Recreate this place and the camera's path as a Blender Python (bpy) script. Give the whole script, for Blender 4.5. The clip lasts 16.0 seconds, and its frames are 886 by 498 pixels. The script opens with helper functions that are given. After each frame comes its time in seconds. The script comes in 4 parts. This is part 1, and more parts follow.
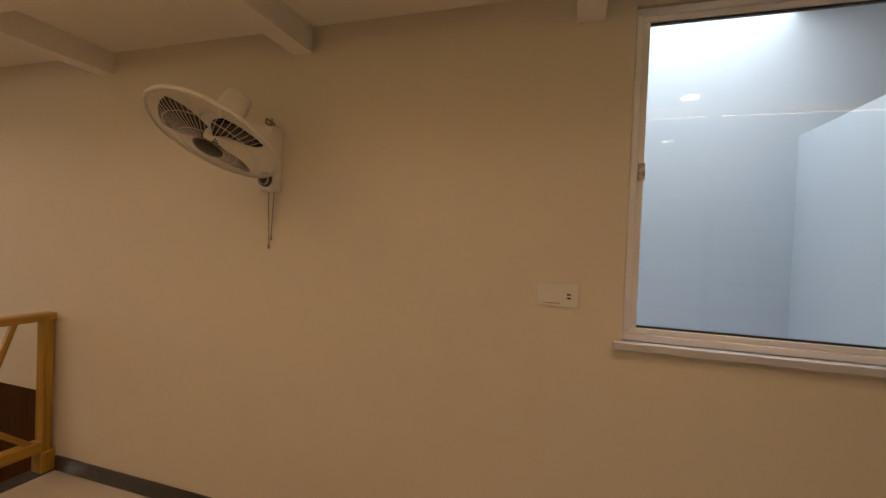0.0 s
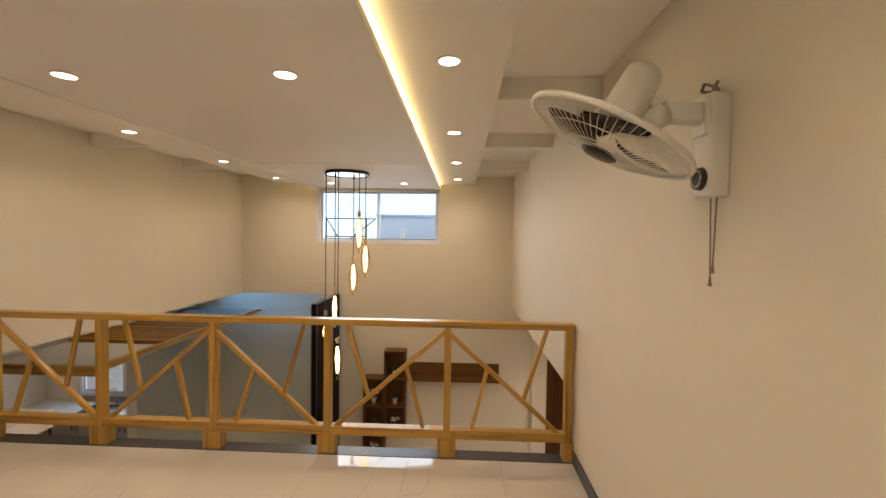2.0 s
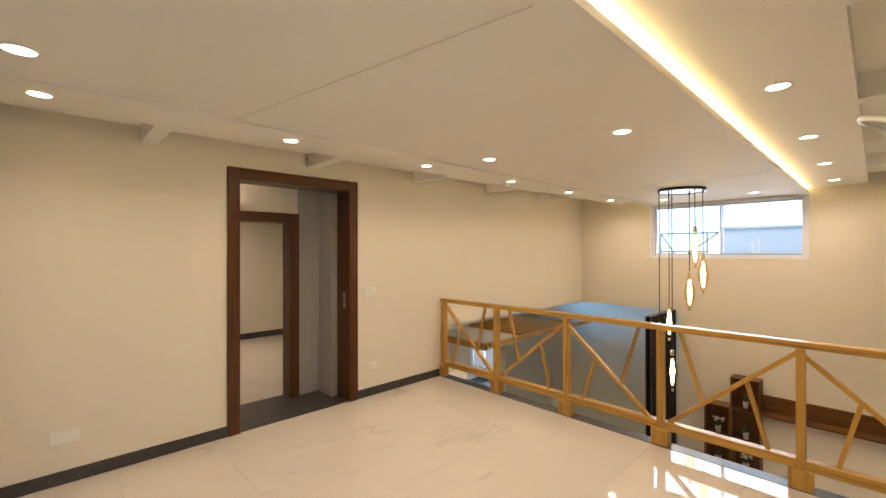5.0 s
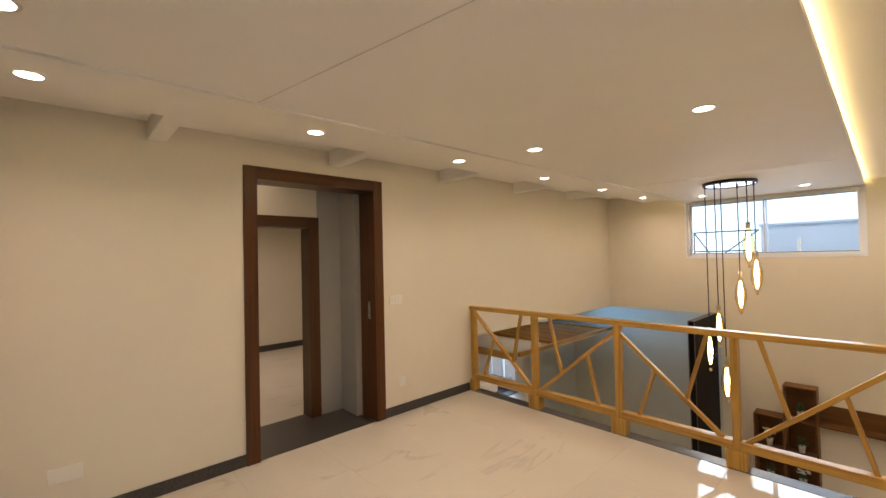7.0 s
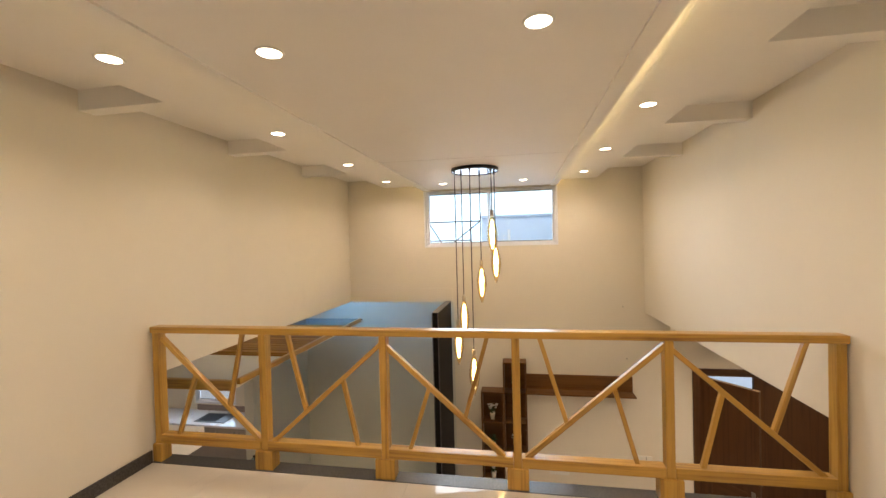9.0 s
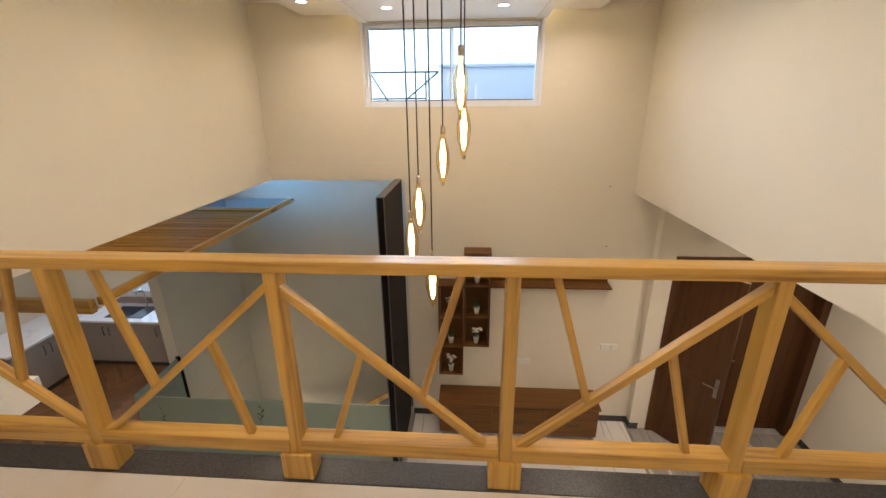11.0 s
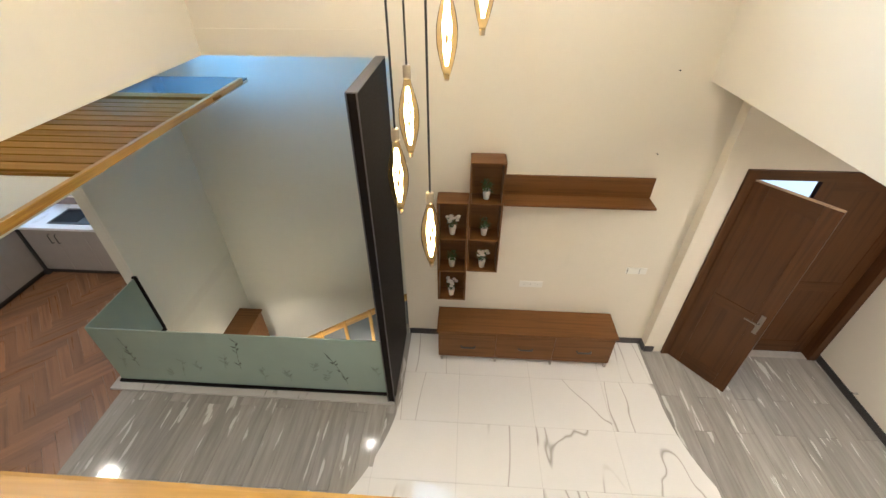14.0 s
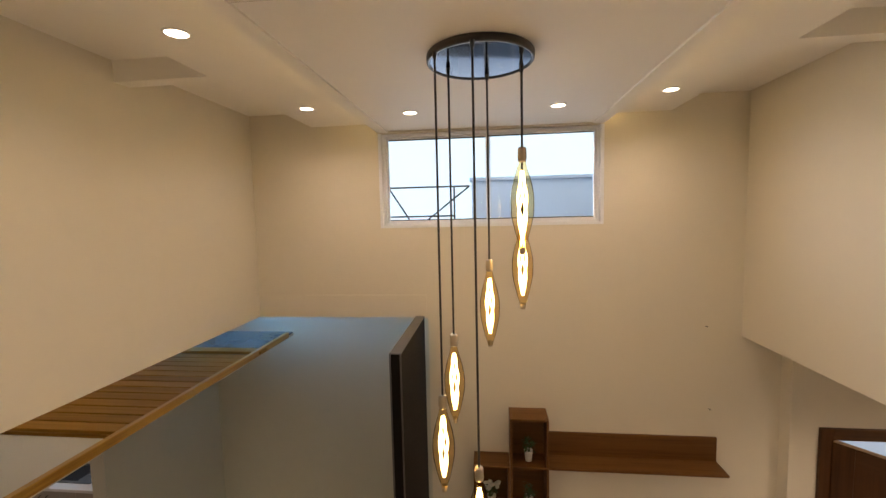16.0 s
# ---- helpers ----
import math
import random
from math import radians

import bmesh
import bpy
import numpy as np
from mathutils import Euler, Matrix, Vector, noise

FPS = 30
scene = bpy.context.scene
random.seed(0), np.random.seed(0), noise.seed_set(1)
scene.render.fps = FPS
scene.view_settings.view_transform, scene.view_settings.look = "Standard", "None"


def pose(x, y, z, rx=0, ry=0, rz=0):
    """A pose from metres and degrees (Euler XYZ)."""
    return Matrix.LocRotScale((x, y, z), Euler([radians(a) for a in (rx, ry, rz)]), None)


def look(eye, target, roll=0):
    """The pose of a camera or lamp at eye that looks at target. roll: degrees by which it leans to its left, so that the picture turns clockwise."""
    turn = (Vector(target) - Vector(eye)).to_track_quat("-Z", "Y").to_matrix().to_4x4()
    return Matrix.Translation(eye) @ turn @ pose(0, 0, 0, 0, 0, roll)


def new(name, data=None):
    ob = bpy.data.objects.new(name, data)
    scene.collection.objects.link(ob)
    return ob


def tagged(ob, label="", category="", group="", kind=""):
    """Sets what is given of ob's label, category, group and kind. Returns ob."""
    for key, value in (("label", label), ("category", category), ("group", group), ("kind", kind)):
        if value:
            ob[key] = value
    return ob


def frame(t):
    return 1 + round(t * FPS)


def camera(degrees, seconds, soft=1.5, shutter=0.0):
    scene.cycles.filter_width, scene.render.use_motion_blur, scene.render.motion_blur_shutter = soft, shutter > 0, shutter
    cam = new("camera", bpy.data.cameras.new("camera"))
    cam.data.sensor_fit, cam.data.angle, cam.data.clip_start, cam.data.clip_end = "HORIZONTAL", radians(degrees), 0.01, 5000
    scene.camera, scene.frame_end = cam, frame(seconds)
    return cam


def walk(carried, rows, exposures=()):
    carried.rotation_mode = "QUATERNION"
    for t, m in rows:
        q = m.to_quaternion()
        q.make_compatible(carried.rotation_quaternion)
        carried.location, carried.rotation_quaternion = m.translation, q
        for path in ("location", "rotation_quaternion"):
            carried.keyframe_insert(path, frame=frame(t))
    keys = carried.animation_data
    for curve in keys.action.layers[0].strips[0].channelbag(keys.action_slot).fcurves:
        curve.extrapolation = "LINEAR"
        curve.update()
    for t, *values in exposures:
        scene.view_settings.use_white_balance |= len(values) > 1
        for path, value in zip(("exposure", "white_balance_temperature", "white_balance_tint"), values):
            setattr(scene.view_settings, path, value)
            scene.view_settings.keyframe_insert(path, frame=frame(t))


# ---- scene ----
cam = camera(94.0, 16.0)
PATH = [
    (0, (2.49, -2.866, 1.426), (4.402, -2.282, 1.39), 2.3),
    (0.5, (2.762, -2.831, 1.425), (4.438, -1.741, 1.35), 3.1),
    (1, (3.065, -2.716, 1.466), (4.331, -1.172, 1.359), 1.9),
    (1.5, (3.234, -2.666, 1.508), (3.877, -0.773, 1.444), 1.2),
    (2, (3.372, -2.779, 1.5), (3.283, -0.782, 1.437), 0.8),
    (2.5, (3.403, -2.97, 1.509), (2.975, -1.016, 1.465), 0.1),
    (3, (3.434, -3.179, 1.494), (2.89, -1.255, 1.453), -0.5),
    (3.5, (3.509, -3.288, 1.499), (2.85, -1.4, 1.464), -0.5),
    (4, (3.613, -3.368, 1.497), (2.685, -1.596, 1.468), -0.2),
    (4.5, (3.656, -3.43, 1.487), (2.409, -1.866, 1.47), -0.0),
    (4.7, (3.65, -3.422, 1.502), (2.28, -1.966, 1.486), 0.1),
    (6.8, (3.248, -3.431, 1.472), (1.677, -2.193, 1.518), -0.4),
    (7, (3.199, -3.37, 1.476), (1.734, -2.009, 1.515), -1.3),
    (7.5, (3.044, -3.149, 1.449), (1.788, -1.593, 1.484), -1.8),
    (8, (2.902, -2.889, 1.476), (1.911, -1.151, 1.498), -2.0),
    (8.5, (2.66, -2.668, 1.475), (2.072, -0.757, 1.495), -1.7),
    (9, (2.492, -2.435, 1.452), (2.136, -0.467, 1.418), -1.5),
    (9.2, (2.456, -2.298, 1.44), (2.143, -0.323, 1.409), -1.6),
    (11.5, (2.278, -0.941, 1.384), (2.176, 0.834, 0.469), -0.2),
    (12, (2.213, -0.653, 1.351), (2.142, 0.972, 0.188), -0.1),
    (12.5, (2.19, -0.489, 1.301), (2.144, 0.889, -0.148), -0.4),
    (13, (2.214, -0.304, 1.262), (2.163, 0.905, -0.331), -0.4),
    (13.5, (2.208, -0.175, 1.272), (2.151, 1.09, -0.277), 0.8),
    (14, (2.215, -0.121, 1.355), (2.115, 1.474, 0.152), -0.1),
    (14.5, (2.189, -0.094, 1.459), (2.08, 1.791, 0.8), -0.4),
    (15, (2.163, -0.099, 1.457), (2.072, 1.882, 1.194), -0.8),
    (15.5, (2.158, -0.104, 1.481), (2.071, 1.885, 1.286), -0.9),
    (16, (2.098, -0.102, 1.478), (1.878, 1.879, 1.315), -1.3),
]

EXPOSURE = [
    # seconds, stops, kelvin, tint
    (0.0, -1.62, 9500, 28), (0.5, -1.06, 9900, 30), (1.0, -0.6, 7850, 20), (1.5, -0.85, 7300, 16), (2.0, -0.66, 7050, 16),
    (2.5, -0.5, 6850, 14), (3.5, -0.27, 6850, 14), (4.7, -0.19, 6850, 14), (7.0, -0.48, 6900, 15), (8.0, -0.28, 6750, 14), (9.2, -0.25, 6850, 14),
    (11.5, -0.1, 6150, 12), (12.0, 0.2, 6050, 11), (12.5, 0.35, 5950, 9), (13.0, 0.4, 5800, 8), (13.5, 0.5, 5700, 5), (14.0, 0.52, 5600, 6), (14.5, -0.02, 6450, 11),
    (15.0, -0.62, 7000, 15), (15.5, -0.74, 7150, 16), (16.0, -0.75, 7200, 17),
]
walk(cam, [(t, look(eye, target, roll)) for t, eye, target, roll in PATH], EXPOSURE)

# ---- world and sun: pale overcast daylight outside ----
world = bpy.data.worlds.new("overcast_sky")
scene.world = world
world.use_nodes = True
wn = world.node_tree.nodes
sky = wn.new("ShaderNodeTexSky")
sky.sky_type = "NISHITA"
sky.sun_disc = False
sky.sun_elevation = radians(48)
sky.sun_rotation = radians(200)
sky.dust_density = 3.0
wn["Background"].inputs["Strength"].default_value = 0.15
world.node_tree.links.new(sky.outputs[0], wn["Background"].inputs["Color"])
sun = new("sun", bpy.data.lights.new("sun", "SUN"))
sun.data.energy, sun.data.angle, sun.data.color = 2.5, radians(12), (1.0, 0.97, 0.92)
sun.matrix_world = look((0, 0, 20), (-3.5, 12, -2))

WARM = (1.0, 0.82, 0.65)
DAY = (0.62, 0.80, 1.0)

# plan in metres: mezzanine floor at z 0, balustrade on y 0, lower floor at LOW
LOW = -2.69
W = 4.14      # right wall of the upper hall
FAR = 3.44    # wall with the high window
BACK = -7.2
SLAB = 2.39   # plaster above the hung ceiling
STRIP = 2.27
PANEL = 2.205


# ---------------------------------------------------------------- materials
def nodes_of(name):
    m = bpy.data.materials.new(name)
    m.use_nodes = True
    t = m.node_tree
    return m, t, t.nodes["Principled BSDF"], t.links


def mixrgb(t, a, b, fac, mode="MIX"):
    n = t.nodes.new("ShaderNodeMix")
    n.data_type, n.blend_type = "RGBA", mode
    for sock, v in ((n.inputs[0], fac), (n.inputs[6], a), (n.inputs[7], b)):
        if isinstance(v, bpy.types.NodeSocket):
            t.links.new(v, sock)
        elif isinstance(v, (int, float)):
            sock.default_value = v
        else:
            sock.default_value = (*v, 1) if len(v) == 3 else v
    return n.outputs[2]


def noise_tex(t, coord, scale, detail=4.0, rough=0.55, stretch=None, distortion=0.0):
    n = t.nodes.new("ShaderNodeTexNoise")
    n.inputs["Scale"].default_value = scale
    n.inputs["Detail"].default_value = detail
    n.inputs["Roughness"].default_value = rough
    n.inputs["Distortion"].default_value = distortion
    if stretch:
        mp = t.nodes.new("ShaderNodeMapping")
        mp.inputs["Scale"].default_value = stretch
        t.links.new(coord, mp.inputs["Vector"])
        coord = mp.outputs[0]
    t.links.new(coord, n.inputs["Vector"])
    return n


def ramp(t, fac, stops):
    r = t.nodes.new("ShaderNodeValToRGB")
    while len(r.color_ramp.elements) < len(stops):
        r.color_ramp.elements.new(0.5)
    for e, (p, c) in zip(r.color_ramp.elements, stops):
        e.position, e.color = p, (c, c, c, 1) if isinstance(c, (int, float)) else (*c, 1)
    t.links.new(fac, r.inputs[0])
    return r.outputs[0]


def bump(t, height, strength, dist, bsdf):
    b = t.nodes.new("ShaderNodeBump")
    b.inputs["Strength"].default_value, b.inputs["Distance"].default_value = strength, dist
    t.links.new(height, b.inputs["Height"])
    t.links.new(b.outputs[0], bsdf.inputs["Normal"])


def spot(t):
    return t.nodes.new("ShaderNodeTexCoord").outputs["Object"]


def world_spot(t):
    return t.nodes.new("ShaderNodeNewGeometry").outputs["Position"]


def plain(name, color, rough=0.5, metal=0.0, vary=0.06, scale=6.0, relief=0.0, fine=90.0, coat=0.0):
    """Painted or moulded surface: two scales of slight variation and a fine relief."""
    m, t, b, L = nodes_of(name)
    c = spot(t)
    big, small = noise_tex(t, c, scale, 3), noise_tex(t, c, fine, 3)
    dark = tuple(v * (1 - vary * 2.2) for v in color)
    light = tuple(min(1, v * (1 + vary)) for v in color)
    col = mixrgb(t, dark, light, big.outputs[0])
    col = mixrgb(t, col, tuple(v * 0.9 for v in color), ramp(t, small.outputs[0], [(0.55, 0.0), (0.8, 0.35)]))
    L.new(col, b.inputs["Base Color"])
    L.new(ramp(t, small.outputs[0], [(0.2, max(0, rough - 0.06)), (0.8, min(1, rough + 0.06))]), b.inputs["Roughness"])
    b.inputs["Metallic"].default_value = metal
    b.inputs["Coat Weight"].default_value = coat
    if relief:
        bump(t, small.outputs[0], 0.5, relief, b)
    return m


def plaster(name, color, rough=0.7):
    """Emulsion paint on trowelled plaster, faintly uneven."""
    m, t, b, L = nodes_of(name)
    c = world_spot(t)
    big, mid, fine = noise_tex(t, c, 0.7, 3), noise_tex(t, c, 7.0, 4), noise_tex(t, c, 160.0, 3)
    col = mixrgb(t, tuple(v * 0.93 for v in color), tuple(min(1, v * 1.03) for v in color), big.outputs[0])
    col = mixrgb(t, col, tuple(v * 0.95 for v in color), ramp(t, mid.outputs[0], [(0.5, 0.0), (0.75, 0.5)]))
    L.new(col, b.inputs["Base Color"])
    b.inputs["Roughness"].default_value = rough
    h = mixrgb(t, mid.outputs[0], fine.outputs[0], 0.35)
    bump(t, h, 0.25, 0.002, b)
    return m


def wood(name, base, dark, rough=0.35, scale=1.0, grain=26.0, coat=0.0, rand=0.2):
    """Grain along the piece's own x axis, with rings, pores and a tone of its own per piece."""
    m, t, b, L = nodes_of(name)
    c = spot(t)
    info = t.nodes.new("ShaderNodeObjectInfo")
    add = t.nodes.new("ShaderNodeVectorMath")
    add.operation = "MULTIPLY_ADD"
    L.new(info.outputs["Random"], add.inputs[0])
    add.inputs[1].default_value = (7.0, 13.0, 5.0)
    L.new(c, add.inputs[2])
    c = add.outputs[0]
    rings = noise_tex(t, c, grain * scale, 5, 0.6, (0.035, 1, 1), 0.6)
    pores = noise_tex(t, c, 190 * scale, 3, 0.6, (0.03, 1, 1))
    cloud = noise_tex(t, c, 2.2, 3)
    col = mixrgb(t, dark, base, ramp(t, rings.outputs[0], [(0.32, 0.0), (0.5, 0.75), (0.72, 1.0)]))
    col = mixrgb(t, col, dark, ramp(t, pores.outputs[0], [(0.55, 0.0), (0.75, 0.45)]))
    col = mixrgb(t, col, tuple(v * 1.15 for v in base), ramp(t, cloud.outputs[0], [(0.4, 0.0), (0.8, 0.4)]))
    hue = mixrgb(t, (1 - rand, 1 - rand, 1 - rand), (1, 1, 1), info.outputs["Random"])
    L.new(mixrgb(t, col, hue, 1.0, "MULTIPLY"), b.inputs["Base Color"])
    L.new(ramp(t, rings.outputs[0], [(0.3, rough + 0.08), (0.7, max(0.05, rough - 0.05))]), b.inputs["Roughness"])
    b.inputs["Coat Weight"].default_value = coat
    b.inputs["Coat Roughness"].default_value = 0.15
    bump(t, pores.outputs[0], 0.25, 0.001, b)
    return m


def marble(name, base, vein, rough, vein_scale=1.1, width=0.035, amount=0.8, cloud=0.06, detail=5, keep0=0.5, keep1=0.62):
    """Polished stone: warped thin veins over soft clouds, shifted from tile to tile."""
    m, t, b, L = nodes_of(name)
    c = world_spot(t)
    info = t.nodes.new("ShaderNodeObjectInfo")
    sh = t.nodes.new("ShaderNodeVectorMath")
    sh.operation = "MULTIPLY_ADD"
    L.new(info.outputs["Random"], sh.inputs[0])
    sh.inputs[1].default_value = (31.0, 17.0, 3.0)
    L.new(c, sh.inputs[2])
    c = sh.outputs[0]
    mp = t.nodes.new("ShaderNodeMapping")
    mp.inputs["Rotation"].default_value = (0, 0, radians(38))
    mp.inputs["Scale"].default_value = (1.0, 0.3, 1.0)
    L.new(c, mp.inputs["Vector"])
    warp = noise_tex(t, mp.outputs[0], vein_scale, detail, 0.5, None, 0.5)
    mask = noise_tex(t, c, vein_scale * 0.9, 2)
    clouds = noise_tex(t, c, 2.4, 4)
    line = ramp(t, warp.outputs[0], [(0.5 - width, 0.0), (0.5, 1.0), (0.5 + width * 0.6, 0.0)])
    keep = ramp(t, mask.outputs[0], [(keep0, 0.0), (keep1, amount)])
    mul = t.nodes.new("ShaderNodeMath")
    mul.operation = "MULTIPLY"
    L.new(line, mul.inputs[0])
    L.new(keep, mul.inputs[1])
    body = mixrgb(t, tuple(v * (1 - cloud * 2) for v in base), base, clouds.outputs[0])
    L.new(mixrgb(t, body, vein, mul.outputs[0]), b.inputs["Base Color"])
    b.inputs["Roughness"].default_value = rough
    fine = noise_tex(t, c, 35, 2)
    bump(t, fine.outputs[0], 0.02, 0.0003, b)
    return m


def granite(name, color):
    m, t, b, L = nodes_of(name)
    c = world_spot(t)
    v = t.nodes.new("ShaderNodeTexVoronoi")
    v.inputs["Scale"].default_value = 260
    L.new(c, v.inputs["Vector"])
    n = noise_tex(t, c, 120, 4)
    col = mixrgb(t, tuple(x * 0.45 for x in color), tuple(x * 1.5 for x in color), ramp(t, n.outputs[0], [(0.35, 0.0), (0.65, 1.0)]))
    col = mixrgb(t, col, tuple(x * 2.6 for x in color), ramp(t, v.outputs[0], [(0.0, 0.5), (0.25, 0.0)]))
    L.new(col, b.inputs["Base Color"])
    b.inputs["Roughness"].default_value = 0.3
    return m


def streaked_tile(name):
    """Grey wood-look porcelain with pale streaks along the plank."""
    m, t, b, L = nodes_of(name)
    c = spot(t)
    info = t.nodes.new("ShaderNodeObjectInfo")
    sh = t.nodes.new("ShaderNodeVectorMath")
    sh.operation = "MULTIPLY_ADD"
    L.new(info.outputs["Random"], sh.inputs[0])
    sh.inputs[1].default_value = (5.0, 23.0, 9.0)
    L.new(c, sh.inputs[2])
    c = sh.outputs[0]
    fib = noise_tex(t, c, 22, 5, 0.6, (1, 0.07, 1), 0.4)
    pale = noise_tex(t, c, 15, 3, 0.5, (1, 0.13, 1), 0.3)
    col = mixrgb(t, (0.23, 0.215, 0.19), (0.34, 0.32, 0.29), ramp(t, fib.outputs[0], [(0.3, 0.0), (0.7, 1.0)]))
    col = mixrgb(t, col, (0.56, 0.54, 0.50), ramp(t, pale.outputs[0], [(0.625, 0.0), (0.665, 0.85)]))
    hue = mixrgb(t, (0.8, 0.8, 0.8), (1, 1, 1), info.outputs["Random"])
    L.new(mixrgb(t, col, hue, 1.0, "MULTIPLY"), b.inputs["Base Color"])
    b.inputs["Roughness"].default_value = 0.1
    bump(t, fib.outputs[0], 0.1, 0.001, b)
    return m


def clear(name, tint, gloss=0.9, facing=1.3):
    """Thin glass: tinted see-through body, gloss rising towards grazing."""
    m, t, b, L = nodes_of(name)
    t.nodes.remove(b)
    out = t.nodes["Material Output"]
    tr, gl, lw, mx = (t.nodes.new(k) for k in ("ShaderNodeBsdfTransparent", "ShaderNodeBsdfGlossy", "ShaderNodeFresnel", "ShaderNodeMixShader"))
    tr.inputs[0].default_value = (*tint, 1)
    gl.inputs["Roughness"].default_value = 0.02
    gl.inputs[0].default_value = (gloss, gloss, gloss, 1)
    lw.inputs[0].default_value = facing
    L.new(lw.outputs[0], mx.inputs[0])
    L.new(tr.outputs[0], mx.inputs[1])
    L.new(gl.outputs[0], mx.inputs[2])
    L.new(mx.outputs[0], out.inputs[0])
    return m


def glow(name, color, strength):
    m, t, b, L = nodes_of(name)
    b.inputs["Base Color"].default_value = (0.8, 0.8, 0.8, 1)
    b.inputs["Emission Color"].default_value = (*color, 1)
    b.inputs["Emission Strength"].default_value = strength
    return m


M_WALL = plaster("cream_wall_paint", (0.73, 0.675, 0.565))
M_CEIL = plaster("white_ceiling_paint", (0.88, 0.85, 0.79), 0.65)
M_GREYWALL = plaster("grey_stair_paint", (0.62, 0.61, 0.53))
M_PINE = wood("varnished_pine", (0.58, 0.335, 0.064), (0.25, 0.112, 0.02), 0.32, 1.0, 30.0, 0.2, 0.14)
M_WALNUT = wood("walnut_veneer", (0.158, 0.070, 0.020), (0.090, 0.037, 0.010), 0.42, 1.0, 30.0, 0.0, 0.12)
M_DOORWOOD = wood("dark_teak", (0.090, 0.037, 0.012), (0.052, 0.020, 0.006), 0.38, 1.0, 28.0, 0.05, 0.1)
M_FRAMEWOOD = wood("teak_frame", (0.104, 0.037, 0.011), (0.046, 0.016, 0.005), 0.34, 1.0, 26.0, 0.2, 0.1)
for m in (M_WALNUT, M_DOORWOOD, M_FRAMEWOOD):
    m.node_tree.nodes["Principled BSDF"].inputs["Specular IOR Level"].default_value = 0.25
M_BLACK = plain("black_lacquer", (0.008, 0.006, 0.006), 0.5, 0.0, 0.1, 3.0, 0.0, 60, 0.0)
M_BLACK.node_tree.nodes["Principled BSDF"].inputs["Specular IOR Level"].default_value = 0.08
M_TILE = marble("cream_polished_tile", (0.64, 0.585, 0.50), (0.31, 0.265, 0.205), 0.022, 1.6, 0.02, 0.3, 0.06, 4, 0.48, 0.62)
M_WHITEMARBLE = marble("white_veined_marble", (0.64, 0.62, 0.585), (0.27, 0.24, 0.21), 0.03, 1.2, 0.008, 0.85, 0.03, 2.4, 0.36, 0.46)
M_GRANITE = granite("dark_granite", (0.046, 0.042, 0.041))
M_PLANK = streaked_tile("grey_plank_tile")
M_HERRING = wood("brown_herringbone", (0.25, 0.125, 0.060), (0.135, 0.060, 0.028), 0.3, 1.0, 20.0, 0.2, 0.35)
M_GROUT = plain("grout", (0.33, 0.30, 0.26), 0.8, 0, 0.1, 20)
M_PALEGROUT = plain("pale_grout", (0.55, 0.49, 0.41), 0.6, 0, 0.08, 20)
M_UPVC = plain("white_upvc", (0.82, 0.84, 0.88), 0.35, 0, 0.03)
M_PLASTIC = plain("white_plastic", (0.78, 0.76, 0.70), 0.35, 0, 0.03, 10)
M_GLASS = clear("window_glass", (0.93, 0.97, 1.0))
M_GREENGLASS = plain("green_frosted_glass", (0.29, 0.365, 0.32), 0.12, 0.0, 0.07, 1.6)
M_LEAFMARK = plain("dark_leaf_mark", (0.045, 0.06, 0.045), 0.4, 0, 0.2, 30)
M_FAINTMARK = plain("faint_leaf_mark", (0.15, 0.20, 0.165), 0.4, 0, 0.2, 30)
M_AMBER = clear("amber_bulb_glass", (0.99, 0.88, 0.64), 0.9, 1.06)
M_FILAMENT = glow("bulb_filament", (1.0, 0.72, 0.34), 20.0)
M_LENS = glow("downlight_lens", (1.0, 0.86, 0.66), 22.0)
M_LED = glow("led_strip", (1.0, 0.79, 0.38), 12.0)
M_CHROME = plain("brushed_steel", (0.55, 0.53, 0.5), 0.28, 1.0, 0.05)
M_SATIN = plain("satin_steel", (0.26, 0.23, 0.20), 0.35, 1.0, 0.05)
M_BRASS = plain("bulb_cap_metal", (0.55, 0.47, 0.36), 0.35, 0.9, 0.05)
M_DARKPLASTIC = plain("dark_plastic", (0.03, 0.028, 0.028), 0.4, 0, 0.1)
M_CABINET = plain("greige_laminate", (0.29, 0.26, 0.235), 0.35, 0, 0.05)
M_WORKTOP = marble("white_worktop", (0.74, 0.74, 0.76), (0.4, 0.4, 0.42), 0.12, 2.0, 0.02, 0.5)
M_LEAF = plain("plant_leaf", (0.05, 0.10, 0.03), 0.5, 0, 0.3, 40)
M_PETAL = plain("white_petal", (0.72, 0.68, 0.62), 0.6, 0, 0.08, 40)
M_CONCRETE = plaster("lightwell_render", (0.38, 0.44, 0.49), 0.85)
M_OUTWALL = plaster("neighbour_render", (0.60, 0.73, 0.90), 0.8)
M_KERB = marble("grey_white_kerb", (0.46, 0.44, 0.41), (0.16, 0.15, 0.14), 0.1, 4, 0.03, 0.8)
M_MARBLESILL = marble("grey_marble_sill", (0.62, 0.62, 0.66), (0.35, 0.35, 0.38), 0.2, 5, 0.05, 0.8)


